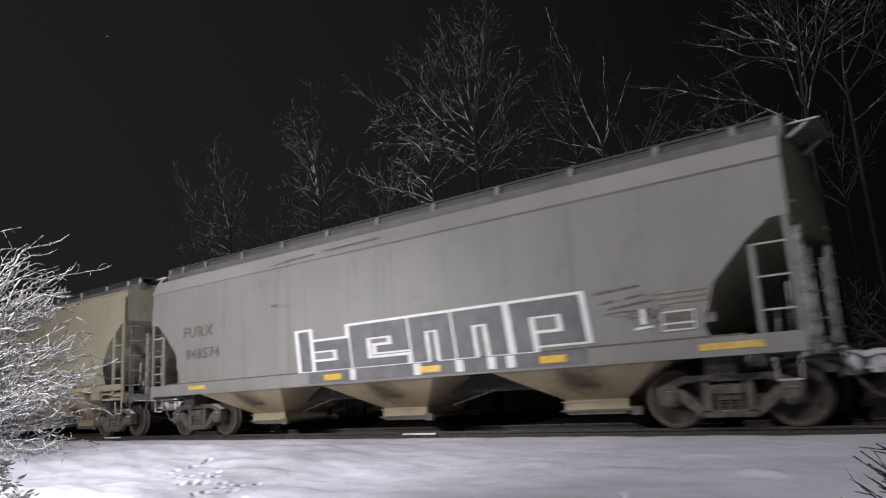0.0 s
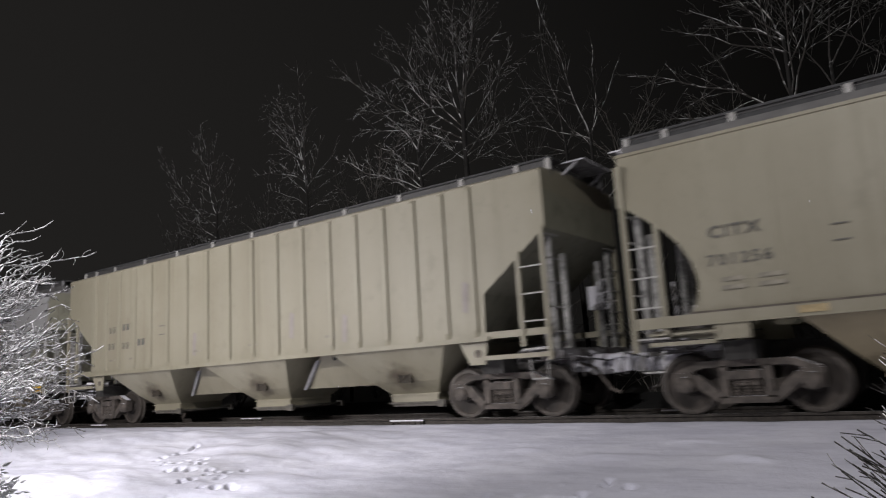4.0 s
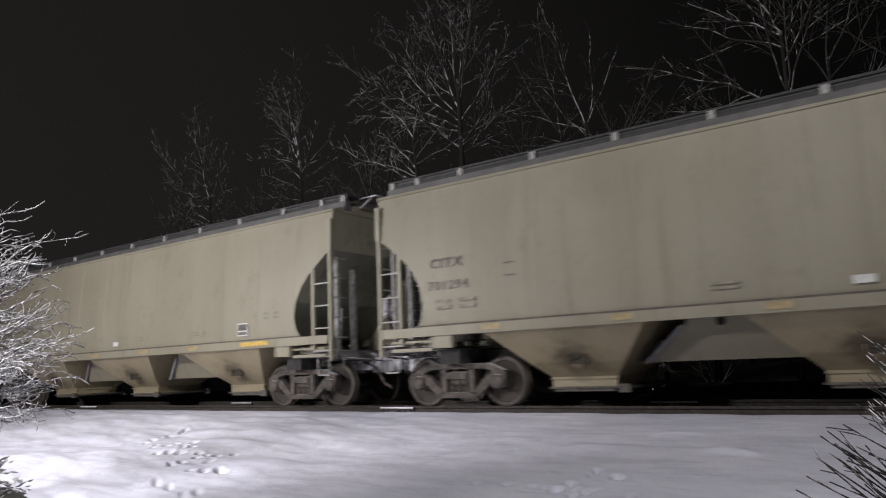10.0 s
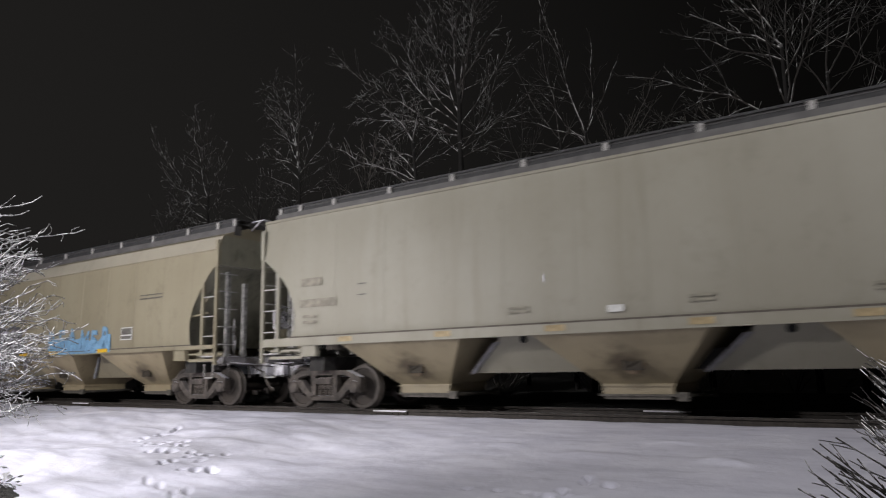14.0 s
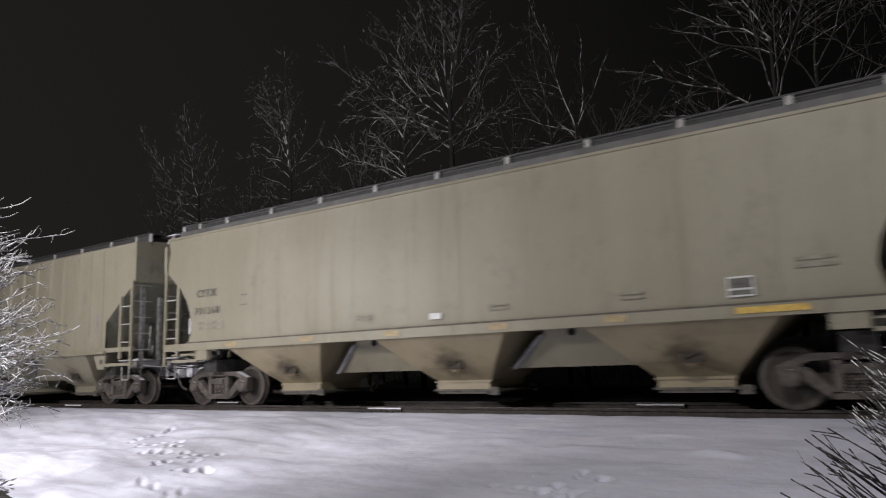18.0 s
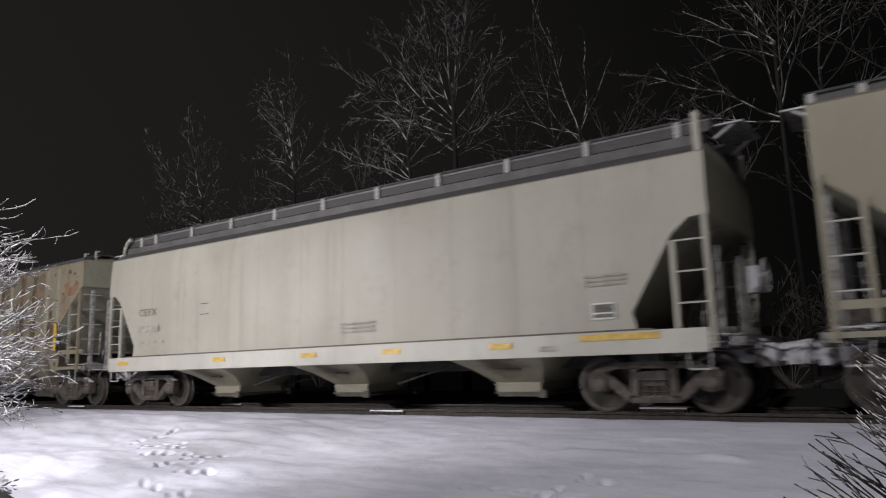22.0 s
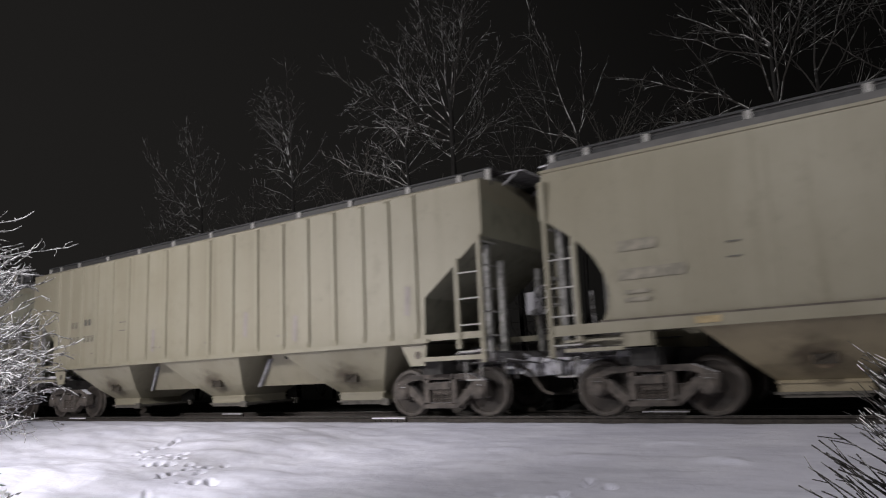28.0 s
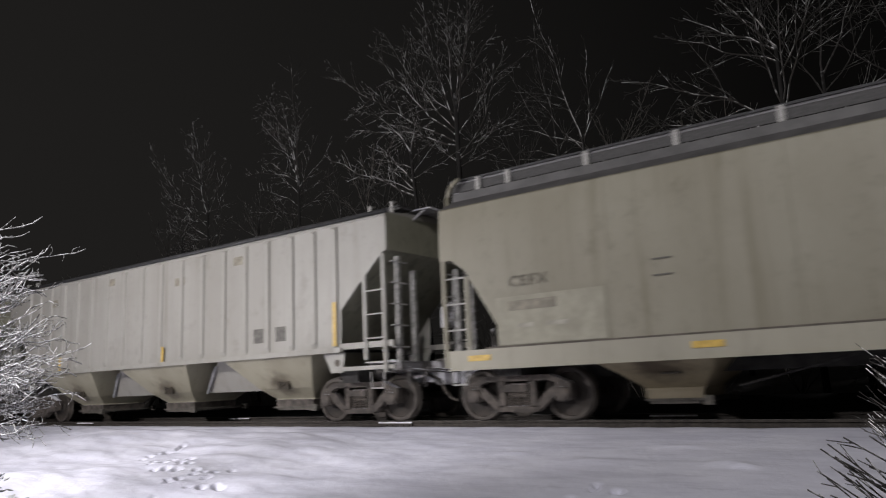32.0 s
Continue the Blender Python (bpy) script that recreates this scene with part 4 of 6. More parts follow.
    if kind != "old_ribbed":
        part("hatch_trough", ("hatch_trough", kind), draw_trough(end_x - 0.3, top_z - 0.2, (4.42 if kind == "hooped" else z)), "roof_grey", car, label="long grey roof hatch")
        for i in range(12):
            part("hatch_strap", "hatch_strap", draw_hatch_bar, "roof_grey", car, (-7.2 + 1.31 * i, 0, z - 0.01))
    else:
        part("hatch_trough", ("hatch_trough", kind), draw_trough(end_x - 0.3, top_z - 0.1, z + 0.02), "roof_grey", car, label="long grey roof hatch")
    for s in (-1, 1):
        part("running_board", ("running_board", kind), draw_board(half, z), "grating" if kind != "hooped" else "grating_post", car, (0, s * 1.08, 0), 0 if s < 0 else 180)
        if kind == "hooped":
            part("board_band", "hooped_skirt", lambda bm: box(bm, -half, half, -0.006, 0.006, 4.335, 4.50), "mesh_skirt", car, (0, s * 1.075, 0), label="grey mesh skirt under the running board")
            part("roof_ledge", "hooped_ledge", lambda bm: box(bm, -half + 0.1, half - 0.1, -0.14, 0.05, 4.10, 4.29), "dull_roof", car, (0, s * 1.04, 0), label="grey ledge along the roof edge")
        elif kind != "old_ribbed":
            mid = base - 0.08 if ribbed else base + 0.42 * (z - base)
            # added plate: fills the shaded depth below the board with dark colour
            part("board_band", ("board_band", kind), lambda bm: box(bm, -half, half, -0.006, 0.006, mid, z - 0.05), "grating" if kind in ("chamfer", "ribbed") else "grating_edge", car, (0, s * (1.09 if ribbed else 1.07), 0), label="dark plate standing in for the shaded underside of the running board")
            if not ribbed:
                part("roof_ledge", ("roof_ledge", kind), lambda bm: box(bm, -half, half, -0.14, 0.05, base - 0.10, mid - 0.004), "roof_grey", car, (0, s * 1.02, 0), label="grey ledge along the roof edge")
        part("board_rail", ("board_rail", kind), draw_rail_strip(half, z + 0.01), "grating_edge", car, (0, s * 1.10, 0))
        if kind != "old_ribbed":
            for x in POSTS if kind != "hooped" else [-7.5] + [-6.82 + 1.61 * i for i in range(10)]:
                ob = part("board_post", "board_post", draw_post, "pale_fitting" if kind != "chamfer" else "grating_post", car, (x * min(1, (end_x - 0.05) / 8.1), s * 1.11, base), 0 if s < 0 else 180)
                ob.scale = (1, 1, (4.56 if kind == "hooped" else z) - base)
        else:
            part("roof_edge", "roof_edge", lambda bm: bar(bm, (-7.95, 0, 4.17), (7.95, 0, 4.17), 0.055, 8), "grating_edge", car, (0, s * 1.50, 0), label="dark rounded roof edge")
            for x in (7.2, 7.8, -7.2, -7.8):
                ob = part("board_post", "board_post", draw_post, "pale_fitting", car, (x, s * 1.11, base), 0 if s < 0 else 180)
                ob.scale = (0.7, 1, z + 0.14 - base)
        if kind == "hooped":
            part("end_hoop", "end_hoop", draw_hoop(3.4, 4.56), coat, car, (-7.62, s * 1.22, 0), 180, label="bent railing over the roof end")
            part("end_upright", "end_upright", lambda bm: box(bm, -0.05, 0.05, -0.03, 0.03, 2.9, 4.53), coat, car, (7.80, s * 1.50, 0), label="upright post at the roof end")
            part("roof_tie", "roof_tie", lambda bm: bar(bm, (7.80, s * 1.50, 4.55), (7.80, s * 0.5, 4.57), 0.03), "snowy_steel", car)
    for e in (-1, 1):
        part("roof_step", "roof_step", draw_roof_end, "snowy_steel", car, (e * (end_x - 0.02), 0, z - 0.22), 0 if e > 0 else 180)
    return car


def slab_rib(bm, z0, z1, wide=0.062):
    """A pressed rib with a sloping foot; it stands out towards -y."""
    for w, d in ((wide, 0.048),):
        v = []
        for z, dd in ((z0 + 0.0, 0.005), (z0 + 0.12, d), (z1 - 0.06, d), (z1, 0.005)):
            v.append([bm.verts.new((x, y, z)) for x, y in ((-w, 0.0), (-w * 0.7, -dd), (w * 0.7, -dd), (w, 0.0))])
        for a, b in zip(v, v[1:]):
            for i in range(3):
                bm.faces.new((a[i], a[i + 1], b[i + 1], b[i]))
        bm.faces.new(v[0][::-1])
        bm.faces.new(v[-1])


def draw_seam(levels):
    """A thin upright weld that follows the side's curve."""
    def make(bm):
        pts = [(y, z) for z, y, _ in levels if z < 4.0]
        rows = [[bm.verts.new((x, -y - d, z)) for x, d in ((-0.014, -0.002), (-0.006, 0.005), (0.006, 0.005), (0.014, -0.002))] for y, z in pts]
        for a, b in zip(rows, rows[1:]):
            for i in range(3):
                bm.faces.new((a[i], a[i + 1], b[i + 1], b[i]))
    return make


SIDE = -1.625


def tape(car, xs, z, w=0.42, h=0.10, material="yellow_tape", y=-1.626):
    for x in xs:
        part("reflector", ("reflector", w, h), lambda bm: box(bm, -w / 2, w / 2, -0.004, 0.004, -h / 2, h / 2), material, car, (x, y, z), label="yellow reflector strip" if material == "yellow_tape" else "dirty reflector strip")


def stencil(car, x, z, w, h, material="faint_letter", rows=2, y=SIDE - 0.004):
    """Small writing too worn to read, as plain bars."""
    for i in range(rows):
        part("small_writing", ("small_writing", w, h), lambda bm: box(bm, 0, w, -0.003, 0.003, 0, h), material, car, (x, y, z - i * h * 2.0))


def plate(car, x, z, w=0.40, h=0.30, y=SIDE - 0.004):
    p = part("stencil_plate", ("stencil_plate", w, h), lambda bm: box(bm, 0, w, -0.003, 0.003, 0, h), "white_paint", car, (x, y, z), label="white-framed data panel")
    part("dark_field", ("dark_field", w, h), lambda bm: (box(bm, 0.025, w - 0.025, -0.004, 0.002, h * 0.42, h - 0.025), box(bm, 0.025, w - 0.025, -0.004, 0.002, 0.025, h * 0.32)), "black_letter", p, (0, -0.004, 0))


def marking(car, top, number, x, z, size, material="black_letter", y=SIDE - 0.004):
    lettering(top, size, material, car, x, z, y, 1.15, "reporting_mark")
    lettering(number, size * 0.95, material, car, x - 0.05, z - size * 1.65, y, 1.1, "car_number")
    stencil(car, x + 0.12, z - size * 2.6, 0.32, 0.06)
    stencil(car, x + 0.62, z - size * 2.6, 0.36, 0.06)


def shapes(car, name, polys, material, y, label=""):
    """Flat painted shapes, outlines in x and z, joined to one coat of paint."""
    def make(bm):
        for pts in polys:
            slab(bm, pts, y - 0.0008, y + 0.003)
    return part(name, (name, len(MESHES)), make, material, car, label=label)


def letter_rects(rects, lean, x0, z0, sx, sz):
    """Rectangles in letter units (0..1) turned into leaning outlines."""
    return [(x0 + sx * a, x0 + sx * b, z0 + sz * c, z0 + sz * d, lean, z0) for a, b, c, d in rects]


def united(rects):
    """The outlines of leaning rectangles with no overlap: the cells of their common grid that any of them covers."""
    us, vs = sorted({u for r in rects for u in r[:2]}), sorted({v for r in rects for v in r[2:4]})
    out = []
    for c, d in zip(vs, vs[1:]):
        run0 = None
        for a, b in zip(us, us[1:]):
            mu, mv = (a + b) / 2, (c + d) / 2
            hit = [r for r in rects if r[0] < mu < r[1] and r[2] < mv < r[3]]
            if hit and run0 is None:
                run0 = (a, hit[0])
            if run0 and (not hit or b == us[-1]):
                e, (lean, z0) = b if hit else a, run0[1][4:]
                out.append([(u + lean * (v - z0), v) for u, v in ((run0[0], c), (e, c), (e, d), (run0[0], d))])
                run0 = None
    return out

# ---- the train ----
def beige_car(number, tone="beige"):
    car = build_car("curved", tone, "beige covered hopper car with rounded end openings and streaked sides")
    if number:
        marking(car, "CITX", number, -6.85, 2.57, 0.25)
    else:
        stencil(car, -6.85, 2.57, 0.6, 0.17, "faint_letter", 1)
        stencil(car, -6.88, 2.12, 1.05, 0.17, "faint_letter", 1)
        stencil(car, -6.8, 1.9, 0.4, 0.06)
    stencil(car, -5.24, 2.5, 0.2, 0.02, "black_letter", 1)
    stencil(car, -5.24, 2.28, 0.2, 0.02, "black_letter", 1)
    plate(car, 5.2, 1.62, 0.36, 0.29)
    part("white_tag", "white_tag", lambda bm: box(bm, 0, 0.26, -0.003, 0.003, 0, 0.11), "white_paint", car, (-0.02, SIDE - 0.004, 1.63))
    for x in (-1.8, 1.25, 3.6):
        stencil(car, x, 1.78, 0.38, 0.035, "pale_ink")
    stencil(car, 6.1, 2.05, 0.5, 0.05, "pale_ink", 2)
    tape(car, (-5.6, -3.2, -0.95, 1.4, 3.5), 1.425, 0.36, 0.10, "dirty_tape")
    tape(car, (5.75,), 1.425, 0.95, 0.09, "faded_tape")
    return car


def scribble(rng, x0, x1, z0, z1, n):
    """Loose strokes of spray paint, as thin strips that wander."""
    out = []
    for _ in range(n):
        x, z, a = rng.uniform(x0, x1), rng.uniform(z0, z1), rng.uniform(-0.6, 0.6)
        for _ in range(rng.randint(4, 9)):
            d = rng.uniform(0.05, 0.15)
            x2, z2 = x + d * math.cos(a), min(z1, max(z0, z + d * math.sin(a)))
            nx, nz = -math.sin(a) * 0.007, math.cos(a) * 0.007
            out.append([(x - nx, z - nz), (x2 - nx, z2 - nz), (x2 + nx, z2 + nz), (x + nx, z + nz)])
            x, z, a = x2, z2, a + rng.uniform(-1.1, 1.1)
    return out


def tagged_grey_car():
    car = build_car("chamfer", "grey", "grey covered hopper car with dark block graffiti on its side", False)
    lettering("FURX", 0.40, "black_letter", car, -6.52, 2.48, SIDE, 1.15, "reporting_mark")
    lettering("848574", 0.37, "black_letter", car, -6.38, 1.93, SIDE, 1.1, "car_number")
    y, z0, h, lean = SIDE - 0.004, 1.36, 0.86, -0.12
    glyphs = [
        (-2.0, 1.5, [(0, .22, 0, 1), (.3, .95, .48, .72), (.3, 1, 0, .22), (.75, 1, .0, .72)]),
        (-0.45, 1.55, [(0, .28, 0, 1), (0, 1, .66, 1), (.72, 1, .36, 1), (.45, 1, .30, .46), (0, .95, 0, .18)]),
        (1.15, 1.0, [(0, .36, 0, 1), (0, 1, .66, 1), (.66, 1, 0, 1)]),
        (2.2, 1.1, [(0, .36, 0, 1), (0, 1, .66, 1), (.66, 1, 0, 1)]),
        (3.45, 1.35, [(0, .26, 0, 1), (0, 1, .68, 1), (.72, 1, .1, 1), (.35, 1, .1, .34)]),
    ]
    white, dark = [], []
    for x, w, rects in glyphs:
        white += letter_rects([(a - .08, b + .08, max(c - .04, -.02), d + .06) for a, b, c, d in rects], lean, x, z0, w, h)
        dark += letter_rects(rects, lean, x, z0, w, h)
    shapes(car, "graffiti_outline", united(white), "spray_white", y, "white outline of the graffiti")
    shapes(car, "graffiti_fill", united(dark), "spray_dark", y - 0.007, "dark grey block letters")
    for x, w in ((-1.8, 1.3), (-0.35, 1.45), (1.35, 0.8), (2.3, 0.9), (3.35, 1.4)):
        shapes(car, "graffiti_foot", [[(x, 1.10), (x + w, 1.10), (x + w, 1.33), (x, 1.33)]], "spray_dark", y, "dark paint over the sill")
    for x in (-0.55, 1.15, 2.15, 3.25, 2.85):
        shapes(car, "graffiti_stub", [[(x, 1.12), (x + 0.17, 1.12), (x + 0.15, 1.33), (x - 0.02, 1.33)]], "spray_white", y - 0.007)
    tape(car, (-5.9,), 1.22, 0.7, 0.09, "faded_tape")
    tape(car, (-1.05, 1.55, 4.15), 1.21, 0.5, 0.12, y=-1.645)
    tape(car, (7.0,), 1.2, 0.9, 0.1, "faded_tape")
    shapes(car, "scrawl", [[(4.95, 2.16), (5.75, 2.22), (5.75, 2.25), (4.95, 2.20)], [(5.05, 2.0), (5.3, 2.02), (5.3, 2.05), (5.05, 2.03)], [(5.5, 2.04), (5.8, 2.07), (5.8, 2.1), (5.5, 2.07)], [(5.2, 1.9), (5.95, 1.97), (5.95, 2.0), (5.2, 1.93)]], "black_letter", SIDE, "thin dark scrawl")
    rr = random.Random(2)
    shapes(car, "scrawl_shadow", scribble(rr, 5.0, 5.85, 1.42, 1.85, 9), "spray_outline", SIDE - 0.001, "grey scrawled letters")
    shapes(car, "pale_daub", [[(5.72, 1.62), (5.80, 1.62), (5.80, 1.86), (5.72, 1.86)], [(5.62, 1.54), (5.9, 1.56), (5.9, 1.6), (5.62, 1.58)]], "spray_white", SIDE - 0.006)
    plate(car, 6.05, 1.48, 0.5, 0.30)
    shapes(car, "dark_square", [[(6.68, 1.56), (6.84, 1.56), (6.84, 1.70), (6.68, 1.70)]], "black_letter", SIDE)
    stencil(car, 5.95, 2.05, 0.8, 0.04, "faint_letter", 3)
    stencil(car, -3.0, 2.9, 0.22, 0.05, "black_letter", 1)
    stencil(car, -2.6, 2.85, 0.35, 0.02, "faint_letter", 1)
    shapes(car, "torn_strip", [[(-3.2, 3.84), (-2.4, 3.92), (-1.6, 3.93), (-1.6, 3.90), (-2.5, 3.86)], [(-1.3, 3.95), (0.3, 3.97), (0.3, 3.94), (-1.2, 3.92)]], "black_letter", -1.60, "dark torn strip under the roof edge")
    return car


def stroke(car, name, pts, wide, material, y, label=""):
    """One stroke of spray paint through a few points, thinner at its ends, with a slight tremble."""
    r = random.Random(int(1000 * (pts[0][0] + pts[-1][1])))
    line = []
    for (x, z), (x2, z2) in zip(pts, pts[1:]):
        line += [(x + (x2 - x) * i / 4 + r.uniform(-0.012, 0.012), z + (z2 - z) * i / 4 + r.uniform(-0.012, 0.012)) for i in range(4)]
    line.append(pts[-1])
    n = len(line)
    half = [0.5 * wide * (0.35 + 0.65 * math.sin(math.pi * (i + 0.5) / n)) for i in range(n)]
    quads = [[(a[0], a[1] - h), (b[0], b[1] - k), (b[0], b[1] + k), (a[0], a[1] + h)] for a, b, h, k in zip(line, line[1:], half, half[1:])]
    return shapes(car, name, quads, material, y, label)


def cloud(car, rng, x, z, w, h, material, y, label):
    """A thin blot with an uneven rim."""
    pts = [(x + 0.5 * w * math.cos(a) * rng.uniform(0.7, 1.05), z + 0.5 * h * math.sin(a) * rng.uniform(0.7, 1.05)) for a in [2 * math.pi * i / 18 for i in range(18)]]
    return shapes(car, "spray_cloud", [pts], material, y, label)


def scrawled_car():
    car = build_car("chamfer", "pale_grey", "pale grey covered hopper car with faded scrawls and stains")
    shapes(car, "repaint_patch", [[(4.25, 2.46), (5.12, 2.46), (5.12, 3.24), (4.25, 3.24)]], "patch_tan", SIDE, "tan repainted rectangle")
    shapes(car, "repaint_patch", [[(-6.58, 1.88), (-4.95, 1.88), (-4.95, 2.80), (-6.58, 2.80)]], "patch_brown", SIDE, "faint brown repainted rectangle")
    lettering("FURX", 0.24, "patch_letter", car, -6.2, 2.52, SIDE - 0.006, 1.2, "reporting_mark")
    stencil(car, -6.3, 1.98, 1.1, 0.12, "patch_letter", 1, SIDE - 0.006)
    for x in (-6.2, -5.6):
        stencil(car, x, 1.70, 0.4, 0.07, "faint_letter", 2)
    r = random.Random(11)
    for k in range(10):  # dull dust and thin old spray low on the side
        cloud(car, r, -4.4 + 0.24 * k, r.uniform(1.62, 1.9), r.uniform(0.3, 0.7), r.uniform(0.25, 0.5), "spray_film" if k % 2 else "dust_film", SIDE - 0.0005 - 0.0002 * k, "thin cloud of old spray paint")
    for k in range(7):
        cloud(car, r, -2.1 + 0.26 * k, r.uniform(1.65, 1.9), r.uniform(0.4, 0.7), r.uniform(0.4, 0.6), "spray_teal", SIDE - 0.0026 - 0.0002 * k, "thin cloud of pale teal spray paint")
    for k in range(8):
        cloud(car, r, 4.1 + 0.15 * k, r.uniform(1.5, 1.72), r.uniform(0.3, 0.6), r.uniform(0.2, 0.4), "dust_film", SIDE - 0.0005 - 0.0002 * k, "yellowish dust stain")
    for x, z, w, h in ((5.0, 1.9, 0.36, 0.2), (5.2, 1.86, 0.3, 0.16), (4.95, 1.76, 0.22, 0.12), (5.46, 1.95, 0.18, 0.14), (6.05, 2.52, 0.24, 0.14), (6.42, 2.51, 0.26, 0.05), (-3.1, 1.9, 0.3, 0.2), (-2.95, 1.72, 0.26, 0.16)):
        cloud(car, r, x, z, w, h, "spray_smoke", SIDE - 0.0045, "brownish smudge")
    y = SIDE - 0.007
    for pts in ([(-2.35, 2.2), (-1.9, 2.26), (-1.56, 2.34), (-1.12, 2.24), (-0.8, 2.25), (-0.5, 2.32)], [(-2.66, 1.65), (-2.41, 1.86), (-2.36, 2.15)], [(-1.75, 1.78), (-1.36, 1.87)], [(-1.91, 1.59), (-1.46, 1.43)],
                [(-0.82, 1.93), (-0.46, 2.1)], [(-0.83, 1.76), (-0.45, 1.64)], [(-0.87, 1.68), (-0.42, 1.54)], [(-0.74, 2.06), (-0.25, 2.04)], [(-1.6, 2.0), (-1.52, 1.75)], [(-2.15, 2.05), (-2.0, 2.0)], [(-1.15, 2.05), (-1.2, 1.6)]):
        stroke(car, "scrawl_line", pts, 0.026, "old_ink", y, "thin dark scrawl")
    for pts in ([(-4.6, 1.55), (-4.55, 2.0), (-4.1, 2.05), (-3.9, 1.6)], [(-3.7, 2.08), (-3.3, 1.98)], [(-3.5, 1.75), (-3.2, 1.66)], [(3.4, 2.12), (3.6, 2.16), (3.85, 2.05), (4.1, 2.08)], [(3.45, 1.88), (3.7, 2.0), (4.0, 1.9)], [(0.46, 2.34), (0.8, 2.24), (1.07, 2.2)], [(0.75, 2.38), (1.0, 2.34)], [(3.6, 1.55), (3.9, 1.52)]):
        stroke(car, "scrawl_line", pts, 0.03, "faint_letter", y, "faint grey scrawl")
    for pts, wide in (([(-0.33, 2.47), (0.01, 2.46)], 0.05), ([(-0.07, 1.79), (0.66, 1.8)], 0.04), ([(2.44, 1.73), (3.1, 1.73), (3.9, 1.73), (4.33, 1.77)], 0.026), ([(5.98, 2.56), (6.15, 2.63), (6.22, 2.62)], 0.02), ([(6.3, 2.53), (6.56, 2.5)], 0.03)):
        stroke(car, "scrawl_line", pts, wide, "old_ink", y, "dark stroke of old paint")
    ring = [(1.15 + 0.16 * math.cos(0.6 * i), 1.78 + 0.15 * math.sin(0.6 * i)) for i in range(11)]
    stroke(car, "pale_ring", ring, 0.07, "worn_white", y, "pale sprayed ring")
    shapes(car, "scratch", [[(-1.85, 3.00), (-0.2, 2.99), (1.55, 3.02), (0.0, 3.035), (-0.3, 3.045)]], "old_ink", SIDE, "long dark scratch")
    plate(car, 6.02, 1.52, 0.47, 0.24)
    stencil(car, 6.1, 1.84, 0.32, 0.06, "spray_teal", 1)
    stencil(car, 5.36, 1.19, 0.25, 0.08, "dim_letter", 1, -1.63)
    tape(car, (-4.4, -2.2, 0.1, 2.35, 4.35), 1.2, 0.42, 0.10)
    tape(car, (7.65,), 1.16, 0.5, 0.24)
    tape(car, (-7.5,), 1.16, 0.4, 0.22)
    return car


